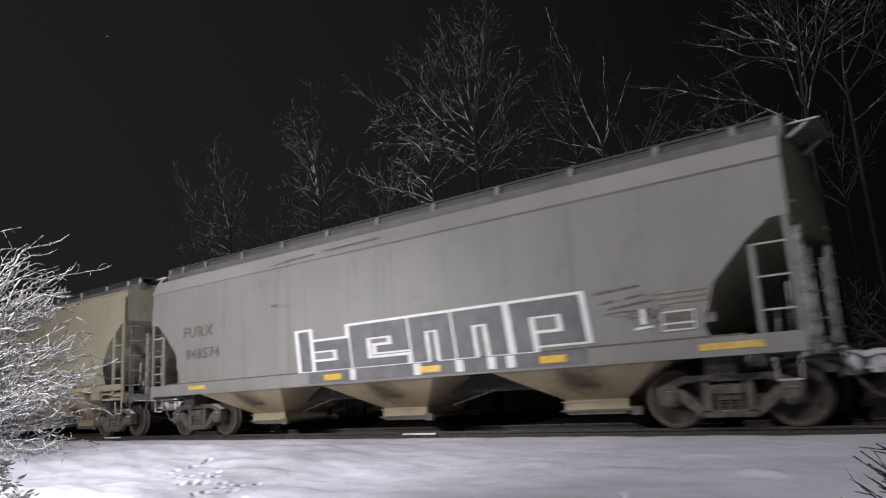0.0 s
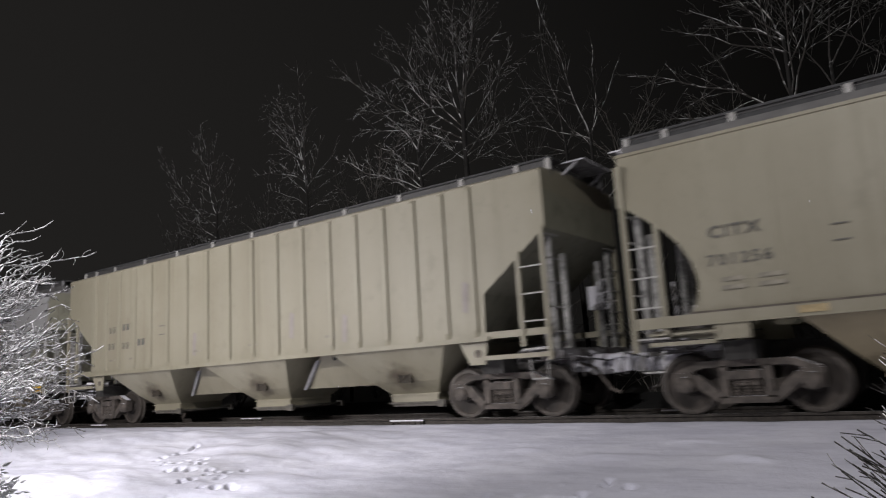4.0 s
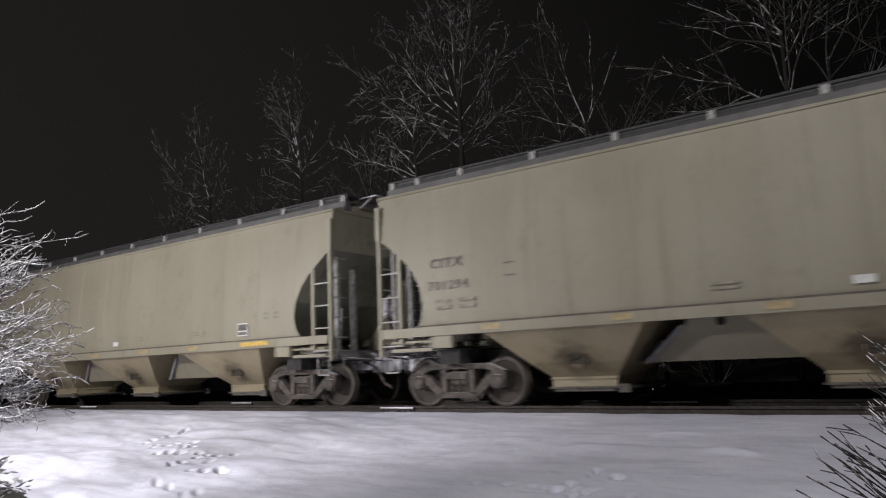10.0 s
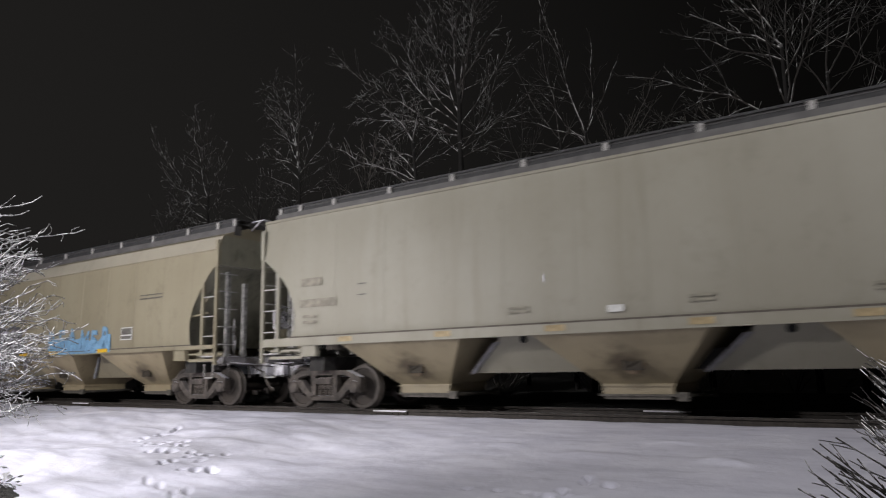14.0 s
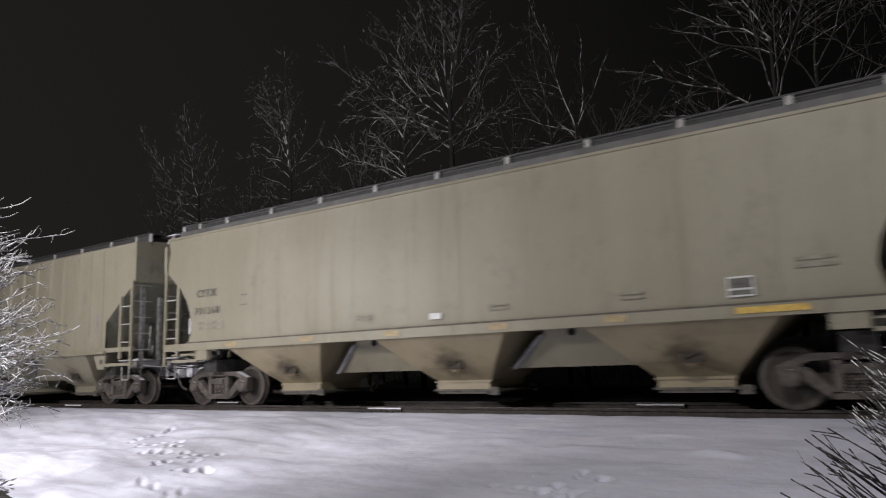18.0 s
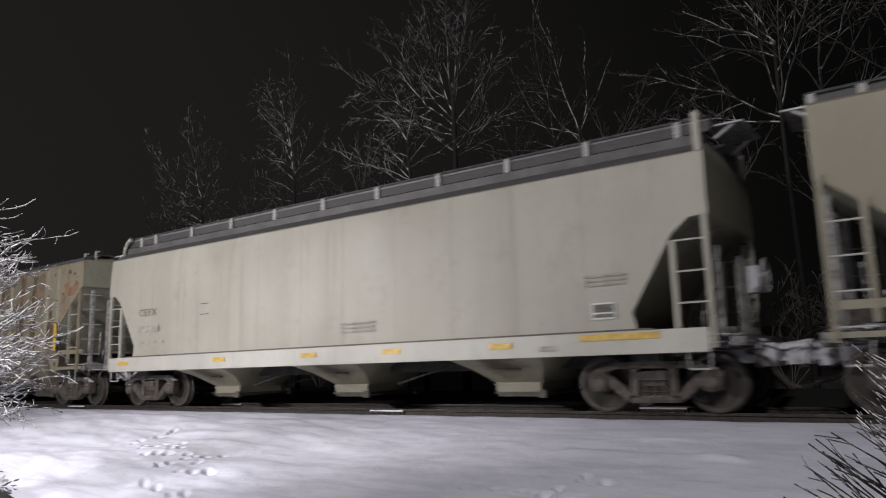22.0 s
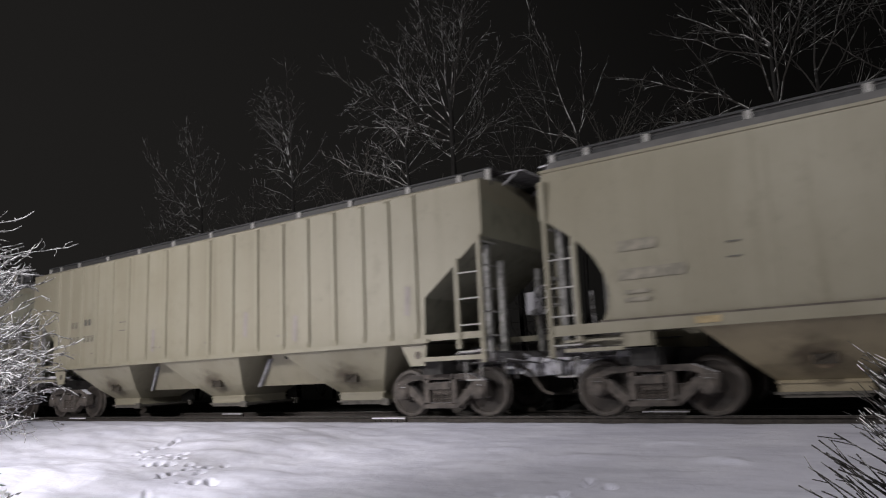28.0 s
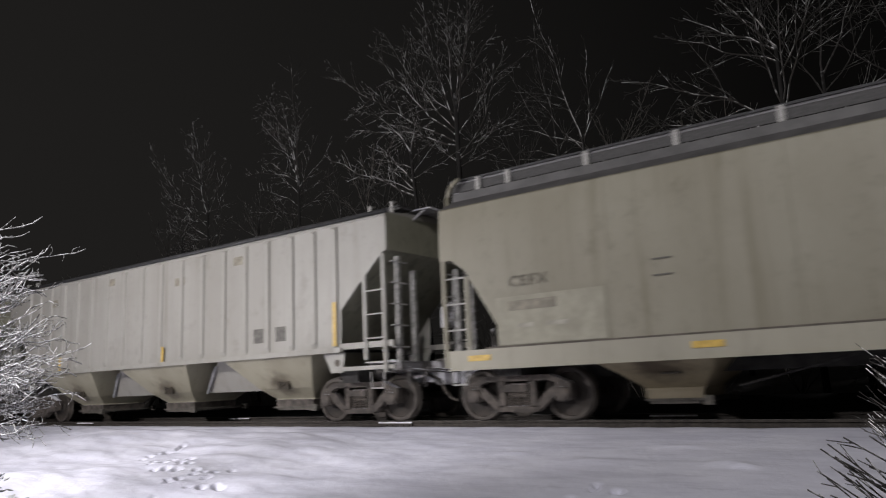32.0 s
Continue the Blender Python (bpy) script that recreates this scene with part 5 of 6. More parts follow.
def blue_tag_car():
    car = build_car("banded", "tan", "tan covered hopper car with lilac and blue graffiti")
    part("number_patch", "number_patch", lambda bm: box(bm, 0, 0.95, -0.003, 0.003, 0, 0.42), "worn_white", car, (-6.0, SIDE, 2.12), label="white patch under the car number")
    part("number_patch", "mark_patch", lambda bm: box(bm, 0, 0.75, -0.003, 0.003, 0, 0.30), "worn_white", car, (-6.1, SIDE, 2.6), label="white patch under the reporting mark")
    lettering("CEFX", 0.24, "black_letter", car, -6.05, 2.66, SIDE - 0.006, 1.1, "reporting_mark")
    stencil(car, -5.9, 2.22, 0.78, 0.2, "black_letter", 1, SIDE - 0.006)
    y = SIDE
    r = random.Random(3)
    def ragged(x0, x1, z0, z1, n, jag):
        """An outline with a broken upper edge."""
        pts = [(x0, z0), (x1, z0)]
        for i in range(n + 1):
            pts.append((x1 + (x0 - x1) * i / n, z1 + r.uniform(-jag, jag)))
        return pts

    shapes(car, "graffiti_shadow", [ragged(-4.74, -1.42, 1.465, 2.27, 24, 0.12)], "spray_outline", y + 0.0025, "dark edge round the graffiti")
    shapes(car, "graffiti_haze", [ragged(-4.68, -1.5, 1.467, 2.12, 22, 0.13)], "spray_haze", y - 0.001, "pale lilac ground of the graffiti")
    for i, (ch, x) in enumerate(zip("ENISK", (-4.62, -4.0, -3.2, -2.85, -2.25))):
        tilt, z, lean = r.uniform(-7, 7), 1.50 + r.uniform(-0.03, 0.06), r.uniform(0.0, 0.2)
        lettering(ch, 1.02, "spray_outline", car, x, z, y - 0.006, 0.86, "graffiti_outline", "dark outline of a graffiti letter", 0.065, tilt, lean)
        lettering(ch, 1.02, "spray_lilac", car, x, z, y - 0.011, 0.86, "graffiti_fill", "pale lilac graffiti letter", 0.04, tilt, lean)
    for pts in ([(-4.74, 1.95), (-4.6, 2.2), (-4.3, 2.16), (-4.0, 2.22), (-3.75, 2.16)], [(-3.6, 2.2), (-3.2, 2.26), (-2.9, 2.22)], [(-2.8, 2.28), (-2.3, 2.24), (-1.9, 2.33), (-1.35, 2.2)], [(-1.5, 2.2), (-1.62, 1.9), (-1.5, 1.55)]):
        stroke(car, "graffiti_stroke", pts, 0.055, "spray_dark", y - 0.014, "dark ragged stroke over the letters")
    for x, z in ((-3.98, 1.6), (-2.95, 1.72), (-1.75, 1.6), (-3.1, 1.9)):
        cloud(car, r, x, z, 0.16, 0.18, "spray_red", y - 0.0175, "small smear of dull red paint")
    shapes(car, "graffiti_ground", [ragged(0.26, 3.6, 1.467, 1.80, 16, 0.10)], "spray_blue", y, "light blue ground of the graffiti")
    for i, ch in enumerate("BEAMER"):
        tilt, z = r.uniform(-8, 8), 1.46 + r.uniform(-0.03, 0.05)
        lettering(ch, 0.84, "spray_deep_blue", car, 0.28 + 0.57 * i, z, y - 0.006, 0.80, "graffiti_outline", "", 0.0 if ch == "M" else 0.03, tilt)
        lettering(ch, 0.84, "spray_blue", car, 0.28 + 0.57 * i, z, y - 0.011, 0.80, "graffiti_letter", "light blue graffiti letter", 0.0 if ch == "M" else 0.012, tilt)
    shapes(car, "graffiti_foot", [[(0.3, 1.385), (3.55, 1.385), (3.62, 1.445), (0.25, 1.445)]], "spray_blue", -1.62, "blue paint over the sill")
    shapes(car, "graffiti_foot", [[(-4.5, 1.39), (-1.7, 1.39), (-1.65, 1.445), (-4.55, 1.445)]], "spray_haze", -1.62, "lilac paint over the sill")
    tape(car, (-6.15,), 1.46, 0.8, 0.10)
    tape(car, (-3.05, -1.2, 0.6, 3.25), 1.44, 0.48, 0.10, y=-1.642)
    plate(car, 4.1, 1.69, 0.52, 0.33)
    for i in range(3):
        stencil(car, -1.3, 2.2 - 0.25 * i, 0.8, 0.03, "faint_letter", 1)
    shapes(car, "notice", [[(4.9, 2.80), (5.9, 2.80), (5.9, 2.825), (4.9, 2.825)], [(4.9, 2.71), (5.9, 2.71), (5.9, 2.74), (4.9, 2.74)]], "black_letter", SIDE, "lines of small writing")
    return car


TOP_ROW = ((-5.80, 2.52, 2, "dim_letter"), (-5.12, 2.56, 2, "black_letter"))
SPLIT_NUMBER = TOP_ROW + ((-5.84, 2.07, 2, "dim_letter"), (-5.12, 2.05, 2, "dim_letter"), (-4.36, 2.10, 2, "black_letter"))
JOINED_NUMBER = TOP_ROW + ((-5.90, 2.10, 3, "dim_letter"), (-5.15, 2.10, 3, "dim_letter"))


def ribbed_car(number, tone="beige"):
    car = build_car("ribbed", tone, "beige covered hopper car with upright ribs along its sides")
    y = -1.548
    for x, z, n, ink in number:
        for i in range(n):
            stencil(car, x + 0.19 * i, z, 0.125, 0.17, ink, 1, y)
    for x in (-5.9, -4.9, -2.0, 0.1, 2.6):
        stencil(car, x + 0.15, 1.75, 0.32, 0.045, "faint_letter", 1, y)
    stencil(car, -3.35, 2.52, 0.24, 0.02, "black_letter", 1, y)
    stencil(car, -3.35, 2.3, 0.24, 0.02, "black_letter", 1, y)
    for x, z in ((-1.9, 1.95), (1.65, 2.1), (6.3, 2.2), (3.25, 1.9)):
        shapes(car, "rust_run", [[(x, z - 0.25), (x + 0.12, z - 0.3), (x + 0.16, z + 0.25), (x + 0.03, z + 0.3)]], "patch_brown", y, "pale rust run")
    return car


def hooped_car(tone):
    car = build_car("hooped", tone, "pale covered hopper car with bent railings over its roof ends")
    lettering("CEFX", 0.26, "dim_letter", car, -6.44, 2.31, SIDE, 1.1, "reporting_mark")
    if tone == "dull_beige":
        shapes(car, "repaint_patch", [[(-6.7, 1.32), (-4.7, 1.32), (-4.7, 2.14), (-6.7, 2.14)]], "light_patch", SIDE, "paler repainted patch")
    stencil(car, -6.45, 1.89, 0.9, 0.17, "ghost_letter" if tone != "dull_beige" else "faint_letter", 1, SIDE - 0.008)
    stencil(car, -6.3, 1.6, 0.3, 0.07, "ghost_letter", 1)
    stencil(car, -5.75, 1.6, 0.4, 0.07, "ghost_letter", 1)
    stencil(car, -3.9, 2.45, 0.3, 0.02, "black_letter", 1)
    stencil(car, -3.9, 2.2, 0.3, 0.02, "black_letter", 1)
    stencil(car, 0.6, 1.7, 0.9, 0.04, "ghost_letter", 3)
    stencil(car, 5.9, 2.15, 0.7, 0.035, "ghost_letter", 3)
    plate(car, 6.0, 1.48, 0.38, 0.26)
    tape(car, (-7.1, -3.2, -0.3, 1.9, 4.3), 1.13, 0.46, 0.10, "faded_tape")
    if tone == "dull_beige":
        tape(car, (6.75,), 1.14, 0.42, 0.2, "faded_tape")
    else:
        tape(car, (6.4,), 1.2, 1.3, 0.1, "faded_tape")
    stencil(car, 5.05, 1.02, 0.3, 0.08, "ghost_letter", 1)
    return car


def rusty_car():
    car = build_car("old_ribbed", "rusty", "old rust-streaked ribbed hopper car with brown letters and yellow bars")
    y = -1.606
    for ch, x in (("G", -1.15), ("T", -0.38), ("A", 0.44)):
        lettering(ch, 1.65, "brown_letter", car, x, 2.24, -1.552, 0.50, "painted_letter", "large faded brown letter", 0.03)
    for j, (u0, u1, v0, v1) in enumerate(((-6.45, -5.98, 2.36, 2.78), (-5.80, -5.20, 2.38, 2.80), (-6.5, -5.98, 1.97, 2.36), (-5.88, -5.30, 1.98, 2.37), (-5.16, -4.6, 2.0, 2.38), (-5.85, -5.32, 1.6, 1.92))):
        shapes(car, "pale_patch", [[(u0, v0), (u1, v0 + 0.02), (u1 - 0.02, v1), (u0 + 0.02, v1 - 0.03)]], "pale_patch", -1.5475, "pale repainted patch")
    for i, ch in enumerate("BFRX"):
        lettering(ch, 0.25, "black_letter", car, (-6.36, -6.16, -5.76, -5.54)[i], 2.52, -1.553, 1.0, "reporting_mark")
    for i, t in enumerate(("47", "85", "44")):
        lettering(t, 0.25, "black_letter", car, (-6.46, -5.82, -5.10)[i], 2.14, -1.553, 1.0, "car_number")
    for s, x0 in ((1, 7.35), (-1, -7.3)):
        pts = [(x0 + 0.41 * math.cos(a), 3.54 + 0.40 * math.sin(a)) for a in [math.pi * (1.02 + 0.96 * i / 10) for i in range(11)]]
        pts += [(x0 + 0.2 * math.cos(a), 3.55 + 0.12 * math.sin(a)) for a in [math.pi * (1.98 - 0.96 * i / 10) for i in range(11)]]
        shapes(car, "crescent_mark", [pts], "orange_paint", -1.548, "faded orange crescent")
    for x, z0, z1 in ((6.69, 1.58, 2.46), (3.80, 1.66, 2.08), (-0.28, 1.64, 2.02), (-3.35, 1.62, 2.0), (-6.69, 1.56, 2.4)):
        part("yellow_bar", ("yellow_bar", z0, z1), lambda bm: box(bm, -0.06, 0.06, -0.004, 0.004, z0, z1), "yellow_tape", car, (x, -1.61, 0), label="upright yellow reflector bar")
    shapes(car, "grey_patch", [[(3.15, 1.68), (3.68, 1.68), (3.68, 2.03), (3.15, 2.03)], [(3.95, 1.68), (4.5, 1.68), (4.5, 2.03), (3.95, 2.03)]], "faint_letter", -1.55)
    r = random.Random(5)

    def blot(u0, u1, v0, v1, ink, depth):
        """A ragged stain within these bounds."""
        pts = []
        for i in range(28):
            a = 2 * math.pi * i / 28
            c, q = math.cos(a), math.sin(a)
            k = (1 / max(abs(c), abs(q))) ** 0.7 * r.uniform(0.82, 1.05)
            pts.append(((u0 + u1) / 2 + k * c * (u1 - u0) / 2, (v0 + v1) / 2 + k * q * (v1 - v0) / 2))
        shapes(car, "rust_patch", [pts], ink, depth, "ragged brown rust patch")

    for u0, u1, v0, v1 in ((-3.6, -2.98, 2.9, 3.95), (-3.32, -2.86, 1.58, 2.75), (-2.96, -2.60, 1.56, 4.03), (-2.42, -2.13, 1.56, 4.03), (5.9, 6.5, 1.6, 2.4), (-4.45, -4.1, 1.72, 1.95), (-0.1, 0.2, 1.7, 2.5)):
        blot(u0, u1, v0, v1, "rust_film", -1.5425)
    for u0, u1, v0, v1 in ((-2.05, -1.5, 3.3, 3.98), (5.5, 5.85, 3.0, 4.0), (6.75, 7.1, 2.6, 3.3), (-5.15, -4.85, 2.7, 3.9), (2.5, 2.9, 2.2, 3.2), (-1.0, -0.6, 1.6, 2.1)):
        blot(u0, u1, v0, v1, "rust_wash", -1.5415)
    for u0, u1, v0, v1 in ((-5.62, -5.34, 1.58, 4.02), (-4.86, -4.56, 1.56, 4.03), (0.85, 1.2, 1.6, 3.0), (3.35, 3.66, 2.3, 4.0), (4.05, 4.4, 1.6, 3.4), (5.35, 5.9, 2.9, 4.02)):
        blot(u0, u1, v0, v1, "rust_wash", -1.5418)
    for i in range(70):  # dark flakes of rust near the ends and along the foot
        u, v = (r.choice((-1, 1)) * r.uniform(6.4, 7.6), r.uniform(2.7, 4.0)) if i < 40 else (r.uniform(-6.4, 6.4), 1.55 + 0.35 * r.random() ** 2)
        d = r.uniform(0.03, 0.10)
        if abs(u) < 6.75 or v > 3.4 - 0.2 * (7.7 - abs(u)):
            shapes(car, "rust_flake", [[(u + d * r.uniform(0.5, 1.2) * math.cos(a), v + 0.8 * d * r.uniform(0.5, 1.2) * math.sin(a)) for a in [j * math.pi / 5 for j in range(10)]]], "rust_film", -1.5441 - 0.00002 * i, "dark flake of rust")
    rusted = mesh_of(("rib", "old_ribbed"), lambda bm: slab_rib(bm, 1.52, 4.05, 0.08), "rust_film")
    for ob in car.children:
        if ob.name.startswith("rib") and min(abs(ob.location.x - x) for x in (2.13, 4.49, 5.27, -2.13, -2.96, -5.27)) < 0.05:
            ob.data = rusted
    for x, w, z0, z1 in ((-2.6, 0.5, 1.6, 4.0), (3.0, 0.25, 2.6, 4.0), (4.3, 0.15, 1.6, 3.9), (5.05, 0.15, 1.6, 3.7), (1.7, 0.3, 3.1, 3.9), (-1.5, 0.4, 3.0, 3.9), (6.0, 0.4, 1.6, 3.2), (-5.3, 0.2, 2.7, 4.0)):
        for i in range(2 + int(w * 6)):
            u, h = x + w * r.random(), (z1 - z0) * r.uniform(0.35, 1.0)
            t0 = z1 - (z1 - z0 - h) * r.random()
            d = r.uniform(0.015, 0.05)
            run = [(u - d * q + 0.01 * r.uniform(-1, 1), t0 - h * f) for f, q in ((0, 0.2), (0.15, 0.8), (0.4, 1), (0.7, 0.8), (0.9, 0.5))]
            run += [(u + d * q + 0.01 * r.uniform(-1, 1), t0 - h * f) for f, q in ((1, 0.1), (0.85, 0.6), (0.6, 0.9), (0.3, 1), (0.1, 0.6), (0.01, 0.2))]
            shapes(car, "rust_run", [run], "rust_stain", -1.5447 - 0.0002 * i, "dark rust run")
    for i in range(60):
        u, v, d = r.uniform(-6.5, 6.6), r.uniform(1.6, 4.0), r.uniform(0.02, 0.06)
        shapes(car, "rust_spot", [[(u + d * r.uniform(0.6, 1.2) * math.cos(a), v + d * r.uniform(0.6, 1.2) * math.sin(a)) for a in [i * math.pi / 4 for i in range(8)]]], "rust_stain", -1.5435, "small rust spot")
    return car


def panel_ribbed_car():
    car = build_car("old_ribbed", "chalky_grey", "off-white ribbed hopper car with two small dark panels")
    for x in (4.02, 4.74):
        shapes(car, "dark_panel", [[(x, 1.76), (x + 0.32, 1.76), (x + 0.32, 2.08), (x, 2.08)]], "black_letter", -1.548, "small dark panel")
    tape(car, (6.58,), 2.0, 0.09, 0.9, "faded_tape", -1.606)
    tape(car, (0.6, -4.5), 1.7, 0.09, 0.4, "faded_tape", -1.606)
    r = random.Random(8)
    for x in (-5.3, -2.2, 1.0, 3.3):
        stencil(car, x, 3.55 + r.uniform(-0.2, 0.2), 0.4, 0.2, "faint_letter", 1, -1.548)
    return car


# middle of each car along the track when half the clip has passed
TRAIN = [
    (117.18, tagged_grey_car, ()), (99.56, beige_car, ("701256",)), (81.93, ribbed_car, (SPLIT_NUMBER,)), (64.48, scrawled_car, ()),
    (47.00, beige_car, ("701294",)), (29.40, beige_car, ("701292",)), (11.78, beige_car, ("", "light_beige")), (-5.98, blue_tag_car, ()),
    (-23.55, beige_car, ("701268",)), (-41.19, ribbed_car, (SPLIT_NUMBER,)), (-58.58, hooped_car, ("white_grey",)), (-75.95, rusty_car, ()),
    (-93.53, beige_car, ("",)), (-111.01, ribbed_car, (JOINED_NUMBER, "beige")), (-128.31, hooped_car, ("dull_beige",)), (-145.48, panel_ribbed_car, ()),
    (-163.14, beige_car, ("",))]
MOVERS = [(mid, make(*args)) for mid, make, args in TRAIN]


# ---- trees and shrubs ----
class Wood:
    """Collects tapered tubes for one mesh."""

    def __init__(self):
        self.verts, self.faces = [], []

    def tube(self, pts, radii, sides):
        base = len(self.verts)
        for i, p in enumerate(pts):
            d = (pts[min(i + 1, len(pts) - 1)] - pts[max(i - 1, 0)]).normalized()
            a = d.cross(Vector((0.31, 0.95, 0.05))).normalized()
            b = d.cross(a)
            for k in range(sides):
                t = 2 * math.pi * k / sides
                self.verts.append(p + radii[i] * (math.cos(t) * a + math.sin(t) * b))
        for i in range(len(pts) - 1):
            for k in range(sides):
                q = (k + 1) % sides
                self.faces.append((base + i * sides + k, base + i * sides + q, base + (i + 1) * sides + q, base + (i + 1) * sides + k))
        self.faces.append(tuple(base + (len(pts) - 1) * sides + k for k in range(sides)))

    def mesh(self, name, material):
        me = bpy.data.meshes.new(name)
        me.from_pydata(self.verts, [], self.faces)
        me.polygons.foreach_set("use_smooth", [True] * len(self.faces))
        me.materials.append(MATS[material])
        return me


def limb(rng, p, d, length, bend, up, n):
    """A wandering line from p along d with a curl of its own, that turns upwards by up in all."""
    pts, p, d = [p.copy()], p.copy(), d.normalized()
    curl = Vector((rng.uniform(-1, 1), rng.uniform(-1, 1), rng.uniform(-1, 1))) * (2.2 * bend / n ** 0.5)
    for _ in range(n):
        d = (d + curl + Vector((rng.uniform(-bend, bend), rng.uniform(-bend, bend), rng.uniform(-bend, bend) + up / n))).normalized()
        p = p + d * (length / n)
        pts.append(p.copy())
    return pts


def grow(wood, rng, p, d, length, r, depth, spread, up, thin=0.006, fine=None, kids=(4, 6), bend=0.15, ratio=(0.36, 0.66)):
    """A branch and all that grows on it; what is thinner than 1.5 cm goes to the fine wood, where one is given."""
    n = 8 if depth > 1 else 5
    pts = limb(rng, p, d, length, bend, up, n)
    into = fine if fine and r < 0.015 else wood
    into.tube(pts, [max(thin, r * (1 - 0.62 * i / n)) for i in range(n + 1)], 6 if r > 0.05 else 4 if r > 0.018 else 3)
    if depth == 0:
        return
    count = rng.randint(*kids)
    for k in range(count):
        f = 0.22 + 0.75 * (k + rng.random()) / count
        i = min(n - 1, int(f * n))
        at = pts[i].lerp(pts[i + 1], f * n - i)
        ahead = (pts[i + 1] - pts[i]).normalized()
        side = ahead.cross(Vector((rng.uniform(-1, 1), rng.uniform(-1, 1), rng.uniform(-1, 1)))).normalized()
        ang = rng.uniform(0.5, 1.0) * spread
        grow(wood, rng, at, ahead * math.cos(ang) + side * math.sin(ang), length * rng.uniform(*ratio) * (1.1 - 0.4 * f), max(thin, r * 0.5 * (1.1 - 0.5 * f)), depth - 1, spread, up, thin, fine, kids, bend, ratio)


def twigs(wood, fine, rng, pts, r, length, level, spread, up, least=0.0056, dense=1.0, curl=0.12):
    """Side shoots along a branch, and theirs in turn; the thin ones go to the fine growth."""
    n = len(pts) - 1
    gap = (0.20, 0.19, 0.26)[level] / dense
    f = 0.16 if level else 0.22
    while f < 0.98:
        i = min(n - 1, int(f * n))
        at = pts[i].lerp(pts[i + 1], f * n - i)
        ahead = (pts[i + 1] - pts[i]).normalized()
        side = ahead.cross(Vector((rng.uniform(-0.5, 0.5), rng.uniform(-1, 1), rng.uniform(-0.5, 0.5)))).normalized()
        ang = rng.uniform(0.35, 0.8) * spread
        ln = length * (1.12 - 0.75 * f) * rng.uniform(0.18, 0.50)
        if ln > 0.12:
            k = 7 if level == 0 else 5 if level == 1 else 3
            line = limb(rng, at, ahead * math.cos(ang) + side * math.sin(ang), ln, curl, up, k)
            r2 = max(least, r * (0.34 - 0.16 * f))
            into = fine if r2 < 0.011 else wood
            into.tube(line, [max(0.9 * least, r2 * (1 - 0.5 * j / k)) for j in range(k + 1)], 4 if r2 > 0.02 else 3)
            if level < 2:
                twigs(wood, fine, rng, line, r2, ln, level + 1, spread, up, least, dense, curl)
        f += gap * rng.uniform(0.6, 1.5) / max(length, 0.4)


def put_tree(x, y, fork, limbs, seed, label, trunk_r=0.13, lean=0.0, material="frosted_bark", twig="frost_twig", spread=1.0, reach=1.0, skirt=0):
    """A bare tree: its trunk, main limbs from (height, lean to the side, bend on the way in degrees, length, radius) and a skirt of low thin boughs."""
    r = random.Random(seed)
    low = random.Random(seed + 1)
    limbs = limbs + [(fork - 2.4 * low.random(), (1 if k % 2 else -1) * low.uniform(38, 84), low.uniform(-22, 12), low.uniform(1.5, 2.9), low.uniform(0.022, 0.034)) for k in range(skirt)]
    z0 = lay(x, y) - 0.15
    tree = thing("tree", label, "tree", (x, y, z0), "bare trees behind the track")
    w, fine = Wood(), Wood()
    h = fork - z0
    pts = [Vector((lean * t * t + 0.07 * math.sin(3 * t + seed) * (1 - t), 0.1 * math.sin(2.3 * t + seed), h * t)) for t in [i / 9 for i in range(10)]]
    w.tube(pts, [trunk_r * (1.15 - 0.6 * i / 9) for i in range(10)], 8)
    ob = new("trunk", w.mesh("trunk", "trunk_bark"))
    ob.parent = tree
    for z, tilt, bend, ln, rad in limbs:
        f = min(8.999, max(0.0, (z - z0) / h * 9))
        p = pts[int(f)].lerp(pts[int(f) + 1], f - int(f))
        w, n = Wood(), 11
        out, line = r.uniform(-0.35, 0.35), [p.copy()]
        sway = r.uniform(0, 6.28)
        for i in range(n):
            a = radians(tilt + bend * i / (n - 1) + 6 * math.sin(1.1 * i + sway) + r.uniform(-6, 6))
            p = p + Vector((math.sin(a), out * 0.6 + r.uniform(-0.12, 0.12), math.cos(a))).normalized() * (ln / n)
            line.append(p.copy())
        w.tube(line, [max(0.007, 0.62 * rad * (1 - 0.8 * i / n)) for i in range(n + 1)], 6)
        twigs(w, fine, r, line, rad, ln * reach, 0, spread, 0.16)
        ob = new("limb", w.mesh("limb", material))
        ob.parent = tree
    ob = new("fine_growth", fine.mesh("fine_growth", twig))
    ob.parent = tree
    tagged(ob, "frosted twigs", kind="stuff")
    return tree


def fan(seed, low, high, count, length, wide=55, rad=0.04):
    """Limbs of a tree with no marked habit: spread evenly about its axis between two heights."""
    r = random.Random(seed)
    return [(low + (high - low) * r.random(), -wide + 2 * wide * (k + r.random()) / count, r.uniform(-18, 18), length * r.uniform(0.7, 1.1), rad * r.uniform(0.7, 1.1)) for k in range(count)]


